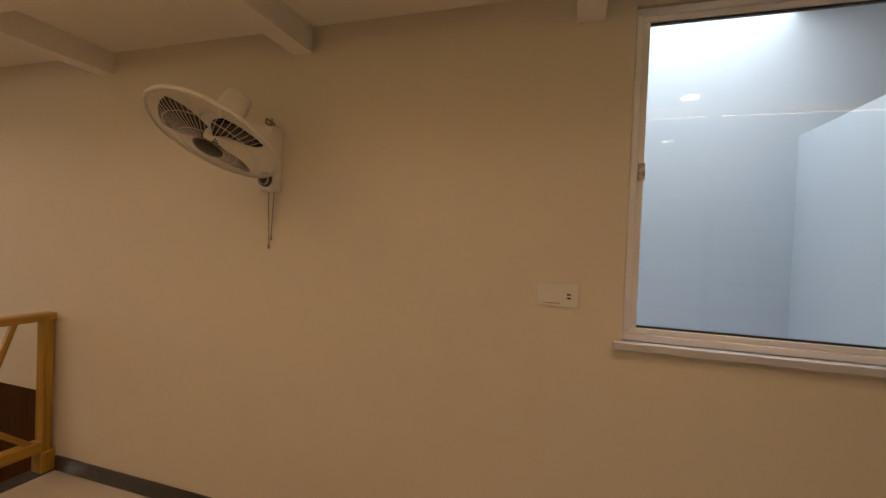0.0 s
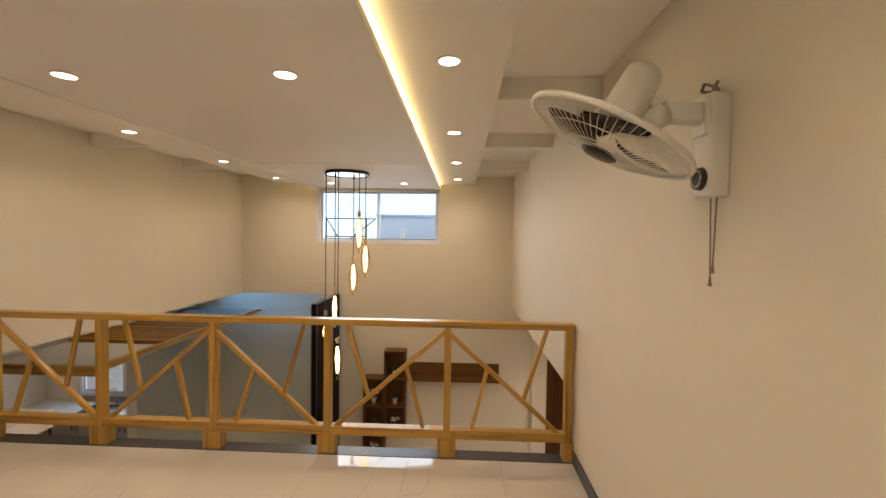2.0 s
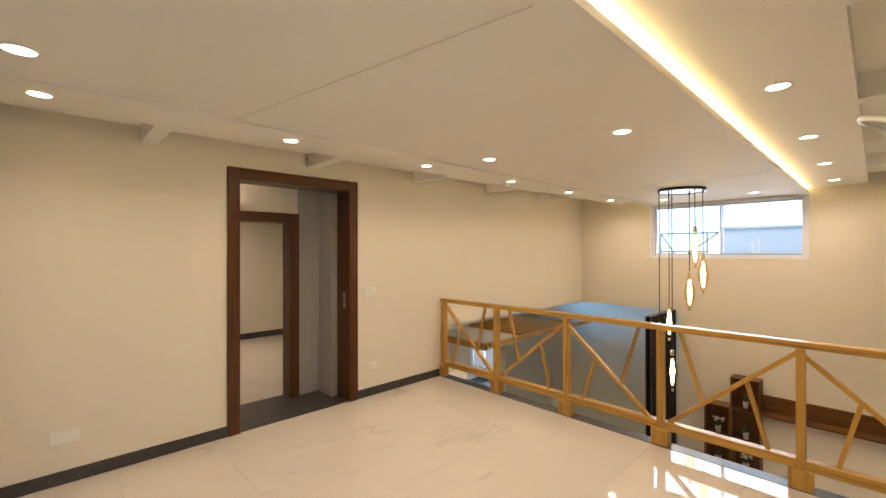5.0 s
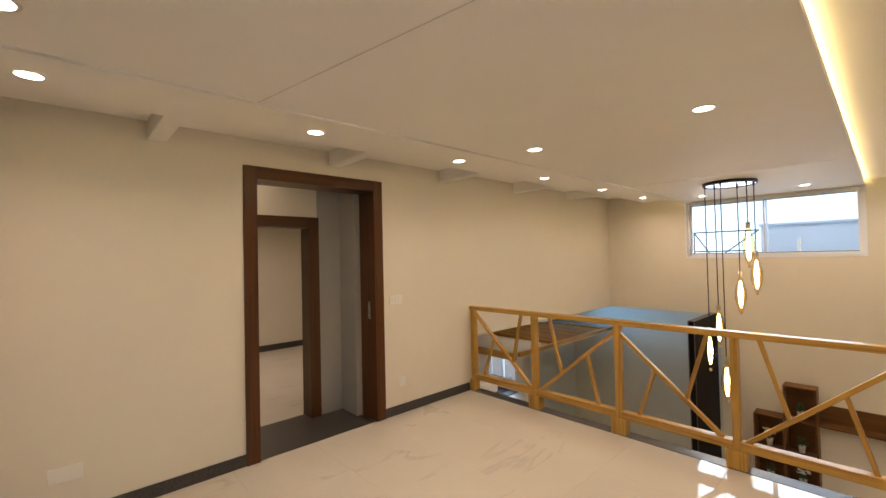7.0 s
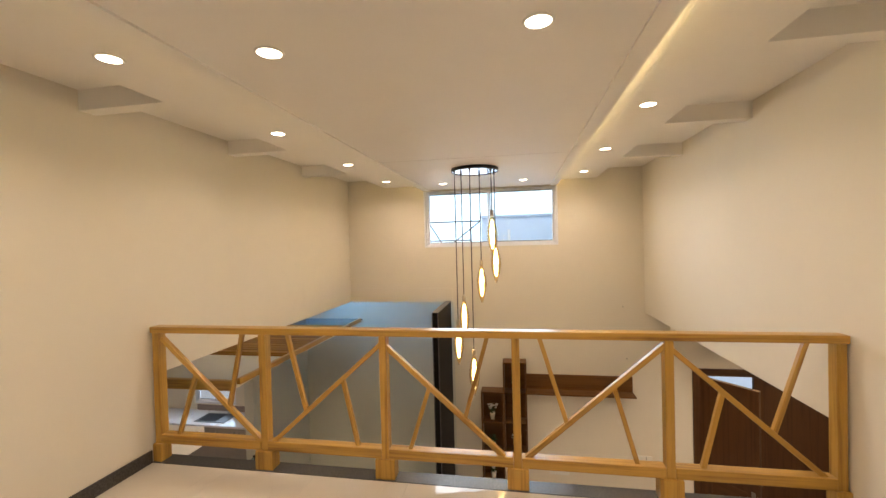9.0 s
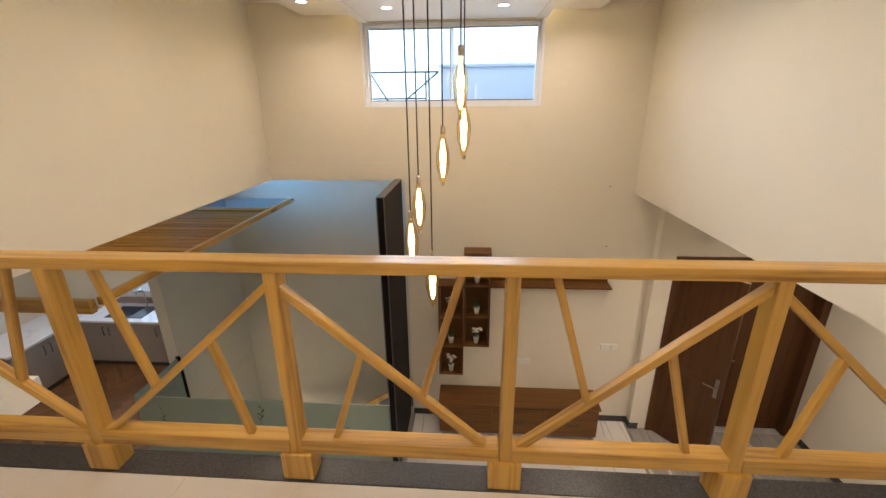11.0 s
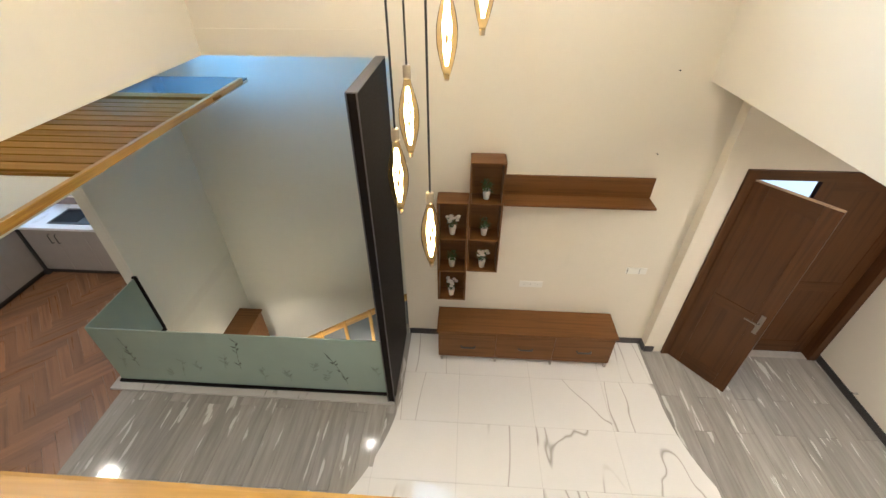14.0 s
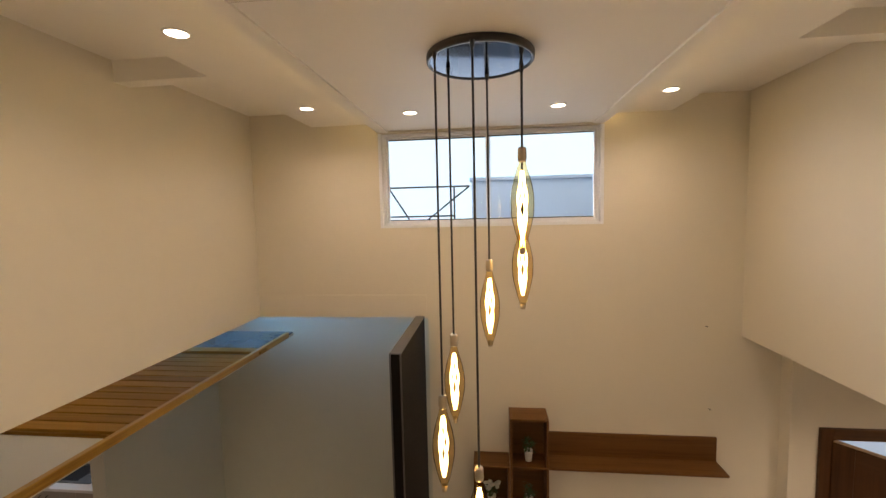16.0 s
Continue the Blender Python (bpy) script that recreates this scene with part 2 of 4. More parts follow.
# ---------------------------------------------------------------- mesh helpers
def add_box(bm, lo, hi, bevel=0.0, m=None):
    size = [b - a for a, b in zip(lo, hi)]
    mid = [(a + b) / 2 for a, b in zip(lo, hi)]
    g = bmesh.ops.create_cube(bm, size=1, matrix=(m or Matrix()) @ Matrix.LocRotScale(mid, None, size))
    if bevel:
        es = list({e for v in g["verts"] for e in v.link_edges})
        bmesh.ops.bevel(bm, geom=es, offset=bevel, segments=2, affect="EDGES", profile=0.6)


def add_rod(bm, p, q, r0, r1=None, seg=12):
    p, q = Vector(p), Vector(q)
    m = Matrix.Translation((p + q) / 2) @ (q - p).to_track_quat("Z", "Y").to_matrix().to_4x4()
    bmesh.ops.create_cone(bm, cap_ends=True, segments=seg, radius1=r0, radius2=r0 if r1 is None else r1, depth=(q - p).length, matrix=m)


def add_lathe(bm, profile, seg=24, m=None):
    """Turns (radius, height) pairs about z."""
    rings = []
    for r, z in profile:
        ring = [bm.verts.new((m or Matrix()) @ Vector((r * math.cos(2 * math.pi * k / seg), r * math.sin(2 * math.pi * k / seg), z))) for k in range(seg)]
        rings.append(ring)
    for a, b in zip(rings, rings[1:]):
        for k in range(seg):
            bm.faces.new((a[k], a[(k + 1) % seg], b[(k + 1) % seg], b[k]))


def add_tube(bm, pts, r, seg=8):
    for a, b in zip(pts, pts[1:]):
        add_rod(bm, a, b, r, r, seg)


def mesh_of(name, bm, material, smooth=False):
    me = bpy.data.meshes.new(name)
    bmesh.ops.recalc_face_normals(bm, faces=bm.faces)
    bm.to_mesh(me)
    bm.free()
    me.materials.append(material)
    if smooth:
        for p in me.polygons:
            p.use_smooth = True
    return me


def placed(ob):
    own = ob.matrix_parent_inverse @ ob.matrix_basis
    return placed(ob.parent) @ own if ob.parent else ob.matrix_basis.copy()


def part(name, bm, material, parent=None, label="", m=None, smooth=False):
    ob = new(name, mesh_of(name, bm, material, smooth))
    if m is not None:
        ob.matrix_basis = m
    if parent:
        ob.parent = parent
        ob.matrix_parent_inverse = placed(parent).inverted()
    return tagged(ob, label)


def box(name, lo, hi, material, parent=None, bevel=0.0, label=""):
    """A box with its origin at its low corner."""
    bm = bmesh.new()
    add_box(bm, (0, 0, 0), [b - a for a, b in zip(lo, hi)], bevel)
    return part(name, bm, material, parent, label, Matrix.Translation(lo))


def timber(name, p, q, w, d, material, parent=None, bevel=0.004, label=""):
    """A squared timber from p to q in an x-z plane: w across in that plane, d deep in y; its grain runs along it."""
    p, q = Vector(p), Vector(q)
    v = q - p
    bm = bmesh.new()
    add_box(bm, (0, -d / 2, -w / 2), (v.length, d / 2, w / 2), bevel)
    m = Matrix.Translation(p) @ Matrix.Rotation(-math.atan2(v.z, v.x), 4, "Y")
    return part(name, bm, material, parent, label, m)


def thing(name, at, label, category, group=""):
    e = new(name)
    e.empty_display_size = 0.1
    e.location = at
    return tagged(e, label, category, group)


def structure(name, boxes, material, label):
    bm = bmesh.new()
    for lo, hi in boxes:
        add_box(bm, lo, hi)
    return tagged(part(name, bm, material, None, label), kind="structure")


def sky_lamp(name, at, target, size, size_y, power, color=DAY):
    """Daylight entering by an opening."""
    a = new(name, bpy.data.lights.new(name, "AREA"))
    a.data.shape, a.data.size, a.data.size_y, a.data.energy, a.data.color = "RECTANGLE", size, size_y, power, color
    a.matrix_world = look(at, target)
    return a


sky_lamp("window_daylight", (2.1, 3.63, 1.785), (2.7, 1.0, 0.35), 1.8, 0.76, 17.0, (0.70, 0.85, 1.0)).data.spread = radians(118)
sky_lamp("window_side_daylight", (0.6, 4.55, 2.05), (4.14, 1.5, 0.9), 1.1, 0.9, 16.0, (0.76, 0.86, 1.0)).data.spread = radians(80)
sky_lamp("stair_window_daylight", (-1.8, 4.17, 0.75), (0.5, 4.9, 0.2), 1.2, 0.8, 30.0, (0.2, 0.54, 1.0)).data.spread = radians(105)
sky_lamp("kitchen_window_daylight", (-3.6, 5.15, -1.1), (-3.5, 3.5, -1.7), 0.8, 0.9, 20.0)
sky_lamp("lightwell_daylight", (5.0, -3.5, 2.95), (5.0, -3.5, 0), 1.2, 1.3, 130.0, (0.62, 0.84, 1.0))


# ---------------------------------------------------------------- structure
UNDER_L, UNDER_R = 0.585, 0.44   # where the upper side walls end over the void
DOOR_A, DOOR_B, DOOR_H = -2.29, -1.27, 2.09
structure("wall_left", [
    ((-0.14, BACK, -0.2), (0, DOOR_A - 0.07, SLAB)), ((-0.14, DOOR_A - 0.07, DOOR_H + 0.07), (0, DOOR_B + 0.07, SLAB)),
    ((-0.14, DOOR_B + 0.07, -0.2), (0, 0.09, SLAB)), ((-0.14, 0.09, UNDER_L), (0, FAR, SLAB))], M_WALL,
    "cream painted plaster wall above the stair void")
WIN2_A, WIN2_B, WIN2_Z0, WIN2_Z1 = -4.75, -3.065, 1.08, 2.31
structure("wall_right", [
    ((W, BACK, -0.2), (W + 0.16, WIN2_A, SLAB)), ((W, WIN2_A, -0.2), (W + 0.16, WIN2_B, WIN2_Z0)),
    ((W, WIN2_A, WIN2_Z1), (W + 0.16, WIN2_B, SLAB)), ((W, WIN2_B, -0.2), (W + 0.16, 0.09, SLAB)),
    ((W, 0.09, UNDER_R), (W + 0.16, FAR, SLAB))], M_WALL, "cream painted plaster wall with a side window")
HW0, HW1, HZ0, HZ1 = 1.16, 3.045, 1.375, 2.19
structure("wall_far", [
    ((-0.14, FAR, UNDER_L), (HW0, FAR + 0.16, SLAB)), ((HW1, FAR, UNDER_L), (W + 0.16, FAR + 0.16, SLAB)),
    ((HW0, FAR, UNDER_L), (HW1, FAR + 0.16, HZ0)), ((HW0, FAR, HZ1), (HW1, FAR + 0.16, SLAB)),
    ((1.56, FAR, LOW), (4.45, FAR + 0.16, UNDER_L))], M_WALL,
    "cream painted double-height wall with a high window")
structure("lintel_band", [((0.0, FAR - 0.009, UNDER_L), (1.55, FAR, 0.785))], M_WALL, "cream plaster band over the stair opening")
structure("wall_back", [((-0.14, BACK - 0.15, -0.2), (W + 0.16, BACK, SLAB))], M_WALL, "cream painted plaster wall behind the hall")
E0, E1, ET = 4.66, 6.46, -0.25
structure("wall_entrance", [
    ((4.45, 3.32, LOW), (E0, 3.5, UNDER_R)), ((E0, 3.32, ET), (E1, 3.5, UNDER_R)), ((E1, 3.32, LOW), (6.64, 3.5, UNDER_R))], M_WALL,
    "cream painted wall round the entrance door")
structure("wall_entrance_side", [((6.48, -3.2, LOW), (6.64, 3.32, UNDER_R))], M_WALL, "cream painted wall beside the entrance")
structure("ceiling_entrance", [((W + 0.16, -0.05, UNDER_R), (6.64, 3.5, UNDER_R + 0.15))], M_CEIL, "white plaster soffit over the entrance")
structure("wall_lower_back", [((-5.0, -3.35, LOW), (6.64, -3.2, -0.2))], M_WALL, "cream painted wall under the mezzanine")
structure("wall_side_upper", [((W + 0.16, -0.2, -0.2), (6.64, -0.05, UNDER_R + 0.15))], M_WALL, "cream painted wall over the lower hall")
# mezzanine slab and the flush floor over the rest
structure("mezzanine_slab", [((-0.14, BACK - 0.15, -0.2), (W + 0.16, 0.07, -0.012))], M_CEIL, "plastered floor slab of the mezzanine")
structure("lower_slab_side", [((W + 0.16, -3.35, -0.2), (6.64, -0.2, -0.05)), ((-5.0, -3.35, -0.2), (-0.14, 0.6, -0.05))], M_CEIL, "plastered slab over the lower rooms")
structure("lower_ground", [((-5.2, -3.35, LOW - 0.2), (6.64, 2.5, LOW - 0.016)), ((1.45, 2.5, LOW - 0.2), (6.64, 3.6, LOW - 0.016)),
                           ((-5.2, 2.5, LOW - 0.2), (-1.6, 5.0, LOW - 0.016))], M_GROUT, "grout bed under the lower floor")
# stair void beyond the glass
structure("wall_stair_back", [((-1.75, 5.0, -5.2), (1.75, 5.15, 1.3))], M_GREYWALL, "grey-white painted wall at the back of the stair")
structure("wall_stair_left", [((-1.75, 3.3, -5.2), (-1.6, 5.0, 0.02)), ((-1.75, 1.2, 0.14), (-1.6, 3.5, 1.3)), ((-1.75, 4.85, 0.14), (-1.6, 5.0, 1.3)),
                              ((-1.75, 3.5, 0.14), (-1.6, 4.85, 0.3)), ((-1.75, 3.5, 1.2), (-1.6, 4.85, 1.3))], M_GREYWALL, "white painted wall beside the stair")
structure("wall_stair_right", [((1.56, FAR + 0.16, -5.2), (1.75, 5.0, 1.3))], M_GREYWALL, "white painted wall beside the stair")
structure("wall_stair_front", [((-1.6, 2.52, -5.2), (1.56, 2.66, LOW - 0.03))], M_GREYWALL, "painted wall under the glass guard")
# soffit out of view, added to carry the hidden lamps in the void
structure("stair_soffit", [((-1.6, 2.66, -3.0), (1.56, 3.2, -2.75))], M_CEIL, "unseen plastered soffit added to hold the stair lamps")
structure("stair_floor", [((-1.75, 2.5, -5.3), (1.75, 5.15, -5.2))], M_TILE, "pale stone floor at the foot of the stair")
structure("ceiling_stair", [((-1.75, -0.05, 1.3), (-0.14, FAR + 0.16, 1.4)), ((-1.75, FAR + 0.16, 1.3), (1.75, 5.15, 1.4))], M_CEIL, "white plaster ceiling over the stair")
structure("wall_landing", [((-1.75, -0.05, -0.05), (-0.14, 0.085, 1.3)), ((-1.75, 0.085, -0.05), (-1.6, 1.2, 1.3))], M_WALL, "cream painted wall behind the landing")
# kitchen shell
KX0, KY1 = -4.75, 4.9
KW0, KW1, KWZ0, KWZ1 = -4.08, -3.12, -1.72, -0.6
structure("wall_kitchen_back", [((KX0, KY1, LOW), (KW0, KY1 + 0.15, 0.0)), ((KW0, KY1, LOW), (KW1, KY1 + 0.15, KWZ0)),
                                ((KW0, KY1, KWZ1), (KW1, KY1 + 0.15, 0.0)), ((KW1, KY1, LOW), (-1.75, KY1 + 0.15, 0.0))], M_WALL, "cream painted kitchen wall with a window")
structure("wall_kitchen_side", [((KX0 - 0.15, -3.35, LOW), (KX0, KY1 + 0.15, 0.0))], M_WALL, "cream painted kitchen wall")
structure("ceiling_kitchen", [((KX0 - 0.15, 0.6, 0.0), (-1.75, KY1 + 0.15, 0.14))], M_CEIL, "white plaster kitchen ceiling")

# hung ceiling of the upper hall: slab, two dropped strips with cross arms, a lower middle panel
bm = bmesh.new()
add_box(bm, (-0.14, BACK - 0.15, SLAB), (W + 0.16, FAR + 0.16, SLAB + 0.12))
add_box(bm, (0.57, BACK, STRIP), (1.25, FAR, SLAB))
add_box(bm, (2.97, BACK, STRIP), (3.56, FAR, SLAB))
for k in range(7):
    y = -5.48 + 1.262 * k
    add_box(bm, (0.0, y, STRIP), (0.57, y + 0.1, SLAB), 0)
    add_box(bm, (3.56, y, STRIP), (W, y + 0.1, SLAB), 0)
add_box(bm, (1.25, BACK, PANEL + 0.024), (2.97, FAR, SLAB))
add_box(bm, (1.25, BACK, PANEL), (2.955, FAR, PANEL + 0.024))
for x0, x1 in ((1.16, 1.25), (2.955, 3.045)):
    add_box(bm, (x0, BACK, PANEL - 0.011), (x1, FAR, PANEL + 0.022))
tagged(part("ceiling", bm, M_CEIL, None, "white plasterboard hung ceiling with dropped strips and a lower middle panel"), kind="structure")
for x in (1.178, 2.998):
    led = box("led_strip", (x, BACK + 0.05, PANEL + 0.025), (x + 0.035, FAR - 0.02, PANEL + 0.031), M_LED)
    tagged(led, "warm white light strip hidden behind the ceiling panel's edge", "light strip", "cove lights")


def joint(p, q, w=0.004):
    """A hairline joint of the plasterboard."""
    p, q = Vector(p), Vector(q)
    bm = bmesh.new()
    add_box(bm, (0, -w / 2, -0.0015), ((q - p).length, w / 2, 0.0))
    m = Matrix.Translation(p) @ Matrix.Rotation(math.atan2(q.y - p.y, q.x - p.x), 4, "Z")
    return tagged(part("ceiling_joint", bm, M_JOINT, None, "fine filled crack in the plasterboard ceiling", m), kind="structure")


M_JOINT = plain("joint_filler", (0.70, 0.655, 0.59), 0.8)
joint((1.18, -2.71, PANEL), (3.03, -2.4, PANEL), 0.004)
joint((1.18, 1.26, PANEL), (3.0, 1.3, PANEL), 0.003)


# skirtings
def skirting(lo, hi):
    return tagged(box("baseboard", lo, hi, M_GRANITE, None, 0.002, "dark grey granite skirting along the wall"), kind="structure")


skirting((0.0, BACK, 0.0), (0.012, -2.385, 0.085))
skirting((0.0, -1.175, 0.0), (0.012, -0.045, 0.085))
skirting((W - 0.012, BACK, 0.0), (W, -0.045, 0.085))
skirting((1.57, FAR - 0.012, LOW), (4.45, FAR, LOW + 0.09))
skirting((6.468, -3.2, LOW), (6.48, 3.32, LOW + 0.09))
skirting((4.438, 3.32, LOW), (4.45, FAR - 0.012, LOW + 0.09))
skirting((4.45, 3.308, LOW), (E0 - 0.1, 3.32, LOW + 0.09))
skirting((-4.75, 0.5, LOW), (-4.738, 2.4, LOW + 0.09))
tagged(box("mezzanine_edge", (0.0, -0.045, -0.012), (W, 0.075, 0.002), M_GRANITE, None, 0.003, "dark speckled granite edging under the balustrade"), kind="structure")
tagged(box("mezzanine_fascia", (0.0, 0.0705, -0.2), (W, 0.08, -0.012), M_CEIL, None, 0, "white painted edge of the mezzanine"), kind="structure")


# ---------------------------------------------------------------- windows and doors
def sliding_window(name, lo, hi, axis, label, f=0.045, g=0.028):
    """Two-pane sliding frame in an opening; lo and hi are its corners, axis 'x' or 'y' is the way it runs."""
    w = thing(name, lo, label, "window")
    tagged(w, kind="structure")
    a0, a1 = (lo[0], hi[0]) if axis == "x" else (lo[1], hi[1])
    d0, d1 = (lo[1], hi[1]) if axis == "x" else (lo[0], hi[0])
    z0, z1 = lo[2], hi[2]

    def piece(nm, a, b, za, zb, da, db, mat, par=None, bev=0.004):
        if axis == "x":
            return box(nm, (a, da, za), (b, db, zb), mat, par or w, bev)
        return box(nm, (da, a, za), (db, b, zb), mat, par or w, bev)

    piece("frame_head", a0, a1, z1 - f, z1, d0, d1, M_UPVC)
    piece("frame_foot", a0, a1, z0, z0 + f, d0, d1, M_UPVC)
    piece("frame_jamb", a0, a0 + f, z0 + f, z1 - f, d0, d1, M_UPVC)
    piece("frame_jamb", a1 - f, a1, z0 + f, z1 - f, d0, d1, M_UPVC)
    mid = (a0 + a1) / 2
    dm = (d0 + d1) / 2
    for s, (p, q, da, db) in enumerate(((a0 + f, mid + 0.02, dm + 0.003, d1 - 0.01), (mid - 0.02, a1 - f, d0 + 0.01, dm - 0.003))):
        piece("sash_rail", p, q, z1 - f - g, z1 - f, da, db, M_UPVC, None, 0.003)
        piece("sash_rail", p, q, z0 + f, z0 + f + g, da, db, M_UPVC, None, 0.003)
        piece("sash_stile", p, p + g, z0 + f + g, z1 - f - g, da, db, M_UPVC, None, 0.003)
        piece("sash_stile", q - g, q, z0 + f + g, z1 - f - g, da, db, M_UPVC, None, 0.003)
        c = (da + db) / 2
        pane = piece("pane", p + g, q - g, z0 + f + g, z1 - f - g, c - 0.002, c + 0.002, M_GLASS, None, 0)
        pane.visible_shadow = False
        for za, zb in ((z0 + f + g, z0 + f + g + 0.008), (z1 - f - g - 0.008, z1 - f - g)):
            piece("gasket", p + g, q - g, za, zb, c - 0.006, c + 0.006, M_DARKPLASTIC, None, 0)
    return w


sliding_window("window_1", (HW0 + 0.03, FAR + 0.03, HZ0 + 0.02), (HW1 - 0.03, FAR + 0.11, HZ1 - 0.005), "x", "white sliding window set high in the cream wall", 0.024, 0.018)
tagged(box("window_reveal", (HW0 + 0.0005, FAR - 0.004, HZ0 + 0.001), (HW1 - 0.0005, FAR + 0.15, HZ0 + 0.02), M_UPVC, None, 0.003, "white ledge under the high window"), kind="structure")
for x0, x1 in ((HW0, HW0 + 0.03), (HW1 - 0.03, HW1)):
    tagged(box("window_reveal", (x0 + 0.0005, FAR - 0.004, HZ0 + 0.02), (x1 - 0.0005, FAR + 0.15, HZ1 - 0.001), M_UPVC, None, 0.003, "white side of the high window's opening"), kind="structure")
w2 = sliding_window("window_2", (W + 0.01, WIN2_A + 0.005, WIN2_Z0 + 0.008), (W + 0.09, WIN2_B - 0.002, WIN2_Z1 - 0.005), "y", "white sliding window onto a blue-lit light well", 0.026, 0.022)
box("latch", (W - 0.004, WIN2_B - 0.052, 1.68), (W + 0.02, WIN2_B - 0.03, 1.74), M_CHROME, w2, 0.003, "steel window latch")
tagged(box("window_sill", (W - 0.03, WIN2_A - 0.03, WIN2_Z0 - 0.022), (W + 0.15, WIN2_B + 0.03, WIN2_Z0 + 0.006), M_MARBLESILL, None, 0.004, "grey marble sill under the side window"), kind="structure")
sliding_window("window_3", (KW0 + 0.01, KY1 + 0.02, KWZ0 + 0.01), (KW1 - 0.01, KY1 + 0.1, KWZ1 - 0.01), "x", "white kitchen window over the counter")
sliding_window("window_4", (-1.72, 3.52, 0.32), (-1.63, 4.83, 1.18), "y", "white stair window letting in blue daylight")


def lined_opening(name, plane, a, b, z0, z1, depth, width, axis, label, mat):
    """A wooden door lining with architraves, round an opening from a to b."""
    d = thing(name, (0, 0, z0), label, "door frame")
    tagged(d, kind="structure")

    def piece(nm, lo, hi, m=None):
        bm = bmesh.new()
        L = [h - l for l, h in zip(lo, hi)]
        upright = L[2] > max(L[0], L[1])
        if upright:
            add_box(bm, (0, 0, 0), (L[2], L[1], L[0]), 0.004)
            mm = Matrix.Translation((hi[0], lo[1], lo[2])) @ Matrix.Rotation(radians(-90), 4, "Y")
        elif L[1] > L[0]:
            add_box(bm, (0, 0, 0), (L[1], L[0], L[2]), 0.004)
            mm = Matrix.Translation((hi[0], lo[1], lo[2])) @ Matrix.Rotation(radians(90), 4, "Z")
        else:
            add_box(bm, (0, 0, 0), L, 0.004)
            mm = Matrix.Translation(lo)
        return part(nm, bm, mat, d, "", mm)

    p0, p1 = plane, plane + depth
    lo_d, hi_d = min(p0, p1), max(p0, p1)
    for nm, u0, u1, za, zb in (("jamb", a - width, a, z0, z1 + width), ("jamb", b, b + width, z0, z1 + width), ("head", a, b, z1, z1 + width)):
        if axis == "y":
            piece(nm, (lo_d, u0, za), (hi_d, u1, zb))
        else:
            piece(nm, (u0, lo_d, za), (u1, hi_d, zb))
    return d


frame_1 = lined_opening("door_1", 0.022, DOOR_A, DOOR_B, 0.0, DOOR_H, -0.25, 0.095, "y", "dark teak door frame with no leaf shut", M_FRAMEWOOD)
box("strike_plate", (-0.10, DOOR_B - 0.003, 0.92), (-0.06, DOOR_B + 0.001, 1.08), M_CHROME, frame_1, 0.001, "steel strike plate")
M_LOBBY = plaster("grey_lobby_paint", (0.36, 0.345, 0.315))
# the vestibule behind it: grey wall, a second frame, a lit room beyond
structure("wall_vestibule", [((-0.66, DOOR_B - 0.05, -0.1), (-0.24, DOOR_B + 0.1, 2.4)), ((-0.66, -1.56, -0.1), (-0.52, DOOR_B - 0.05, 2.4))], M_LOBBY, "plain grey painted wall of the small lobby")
structure("wall_inner", [((-0.66, -3.2, 1.85), (-0.52, -1.56, 2.4)), ((-0.66, -3.2, -0.1), (-0.52, -2.52, 1.85))], M_WALL, "cream painted wall of the small lobby")
lined_opening("door_2", -0.50, -2.45, -1.65, -0.02, 1.78, -0.18, 0.1, "y", "dark teak inner door frame", M_DOORWOOD)
structure("wall_inner_room", [((-4.0, -3.3, -0.1), (-3.87, 0.6, 2.4)), ((-4.0, -3.4, -0.1), (-0.14, -3.3, 2.4)), ((-4.0, -0.05, -0.1), (-1.2, 0.1, 2.4))], M_WALL, "cream painted walls of the room beyond")
structure("floor_inner_room", [((-4.0, -3.4, -0.1), (-0.66, 0.1, -0.02))], M_TILE, "cream polished floor of the room beyond")
structure("ceiling_inner_room", [((-4.0, -3.4, 2.4), (-0.14, 0.1, 2.5))], M_CEIL, "white plaster ceiling beyond the door")
tagged(box("threshold", (-0.66, -3.2, -0.1), (-0.0, DOOR_B - 0.0, -0.001), M_GRANITE, None, 0.002, "black granite threshold in the doorway"), kind="structure")
tagged(box("baseboard", (-3.87, -3.3, -0.02), (-3.855, -0.05, 0.08), M_GRANITE, None, 0.002, "dark granite skirting in the room beyond"), kind="structure")

# entrance doors in the lower hall
lined_opening("door_3", 3.29, E0 + 0.09, E1 - 0.09, LOW, ET - 0.09, 0.22, 0.09, "x", "dark teak frame of the double entrance door", M_DOORWOOD)


M_PALEEDGE = wood("raw_timber_edge", (0.62, 0.44, 0.28), (0.46, 0.30, 0.17), 0.6)


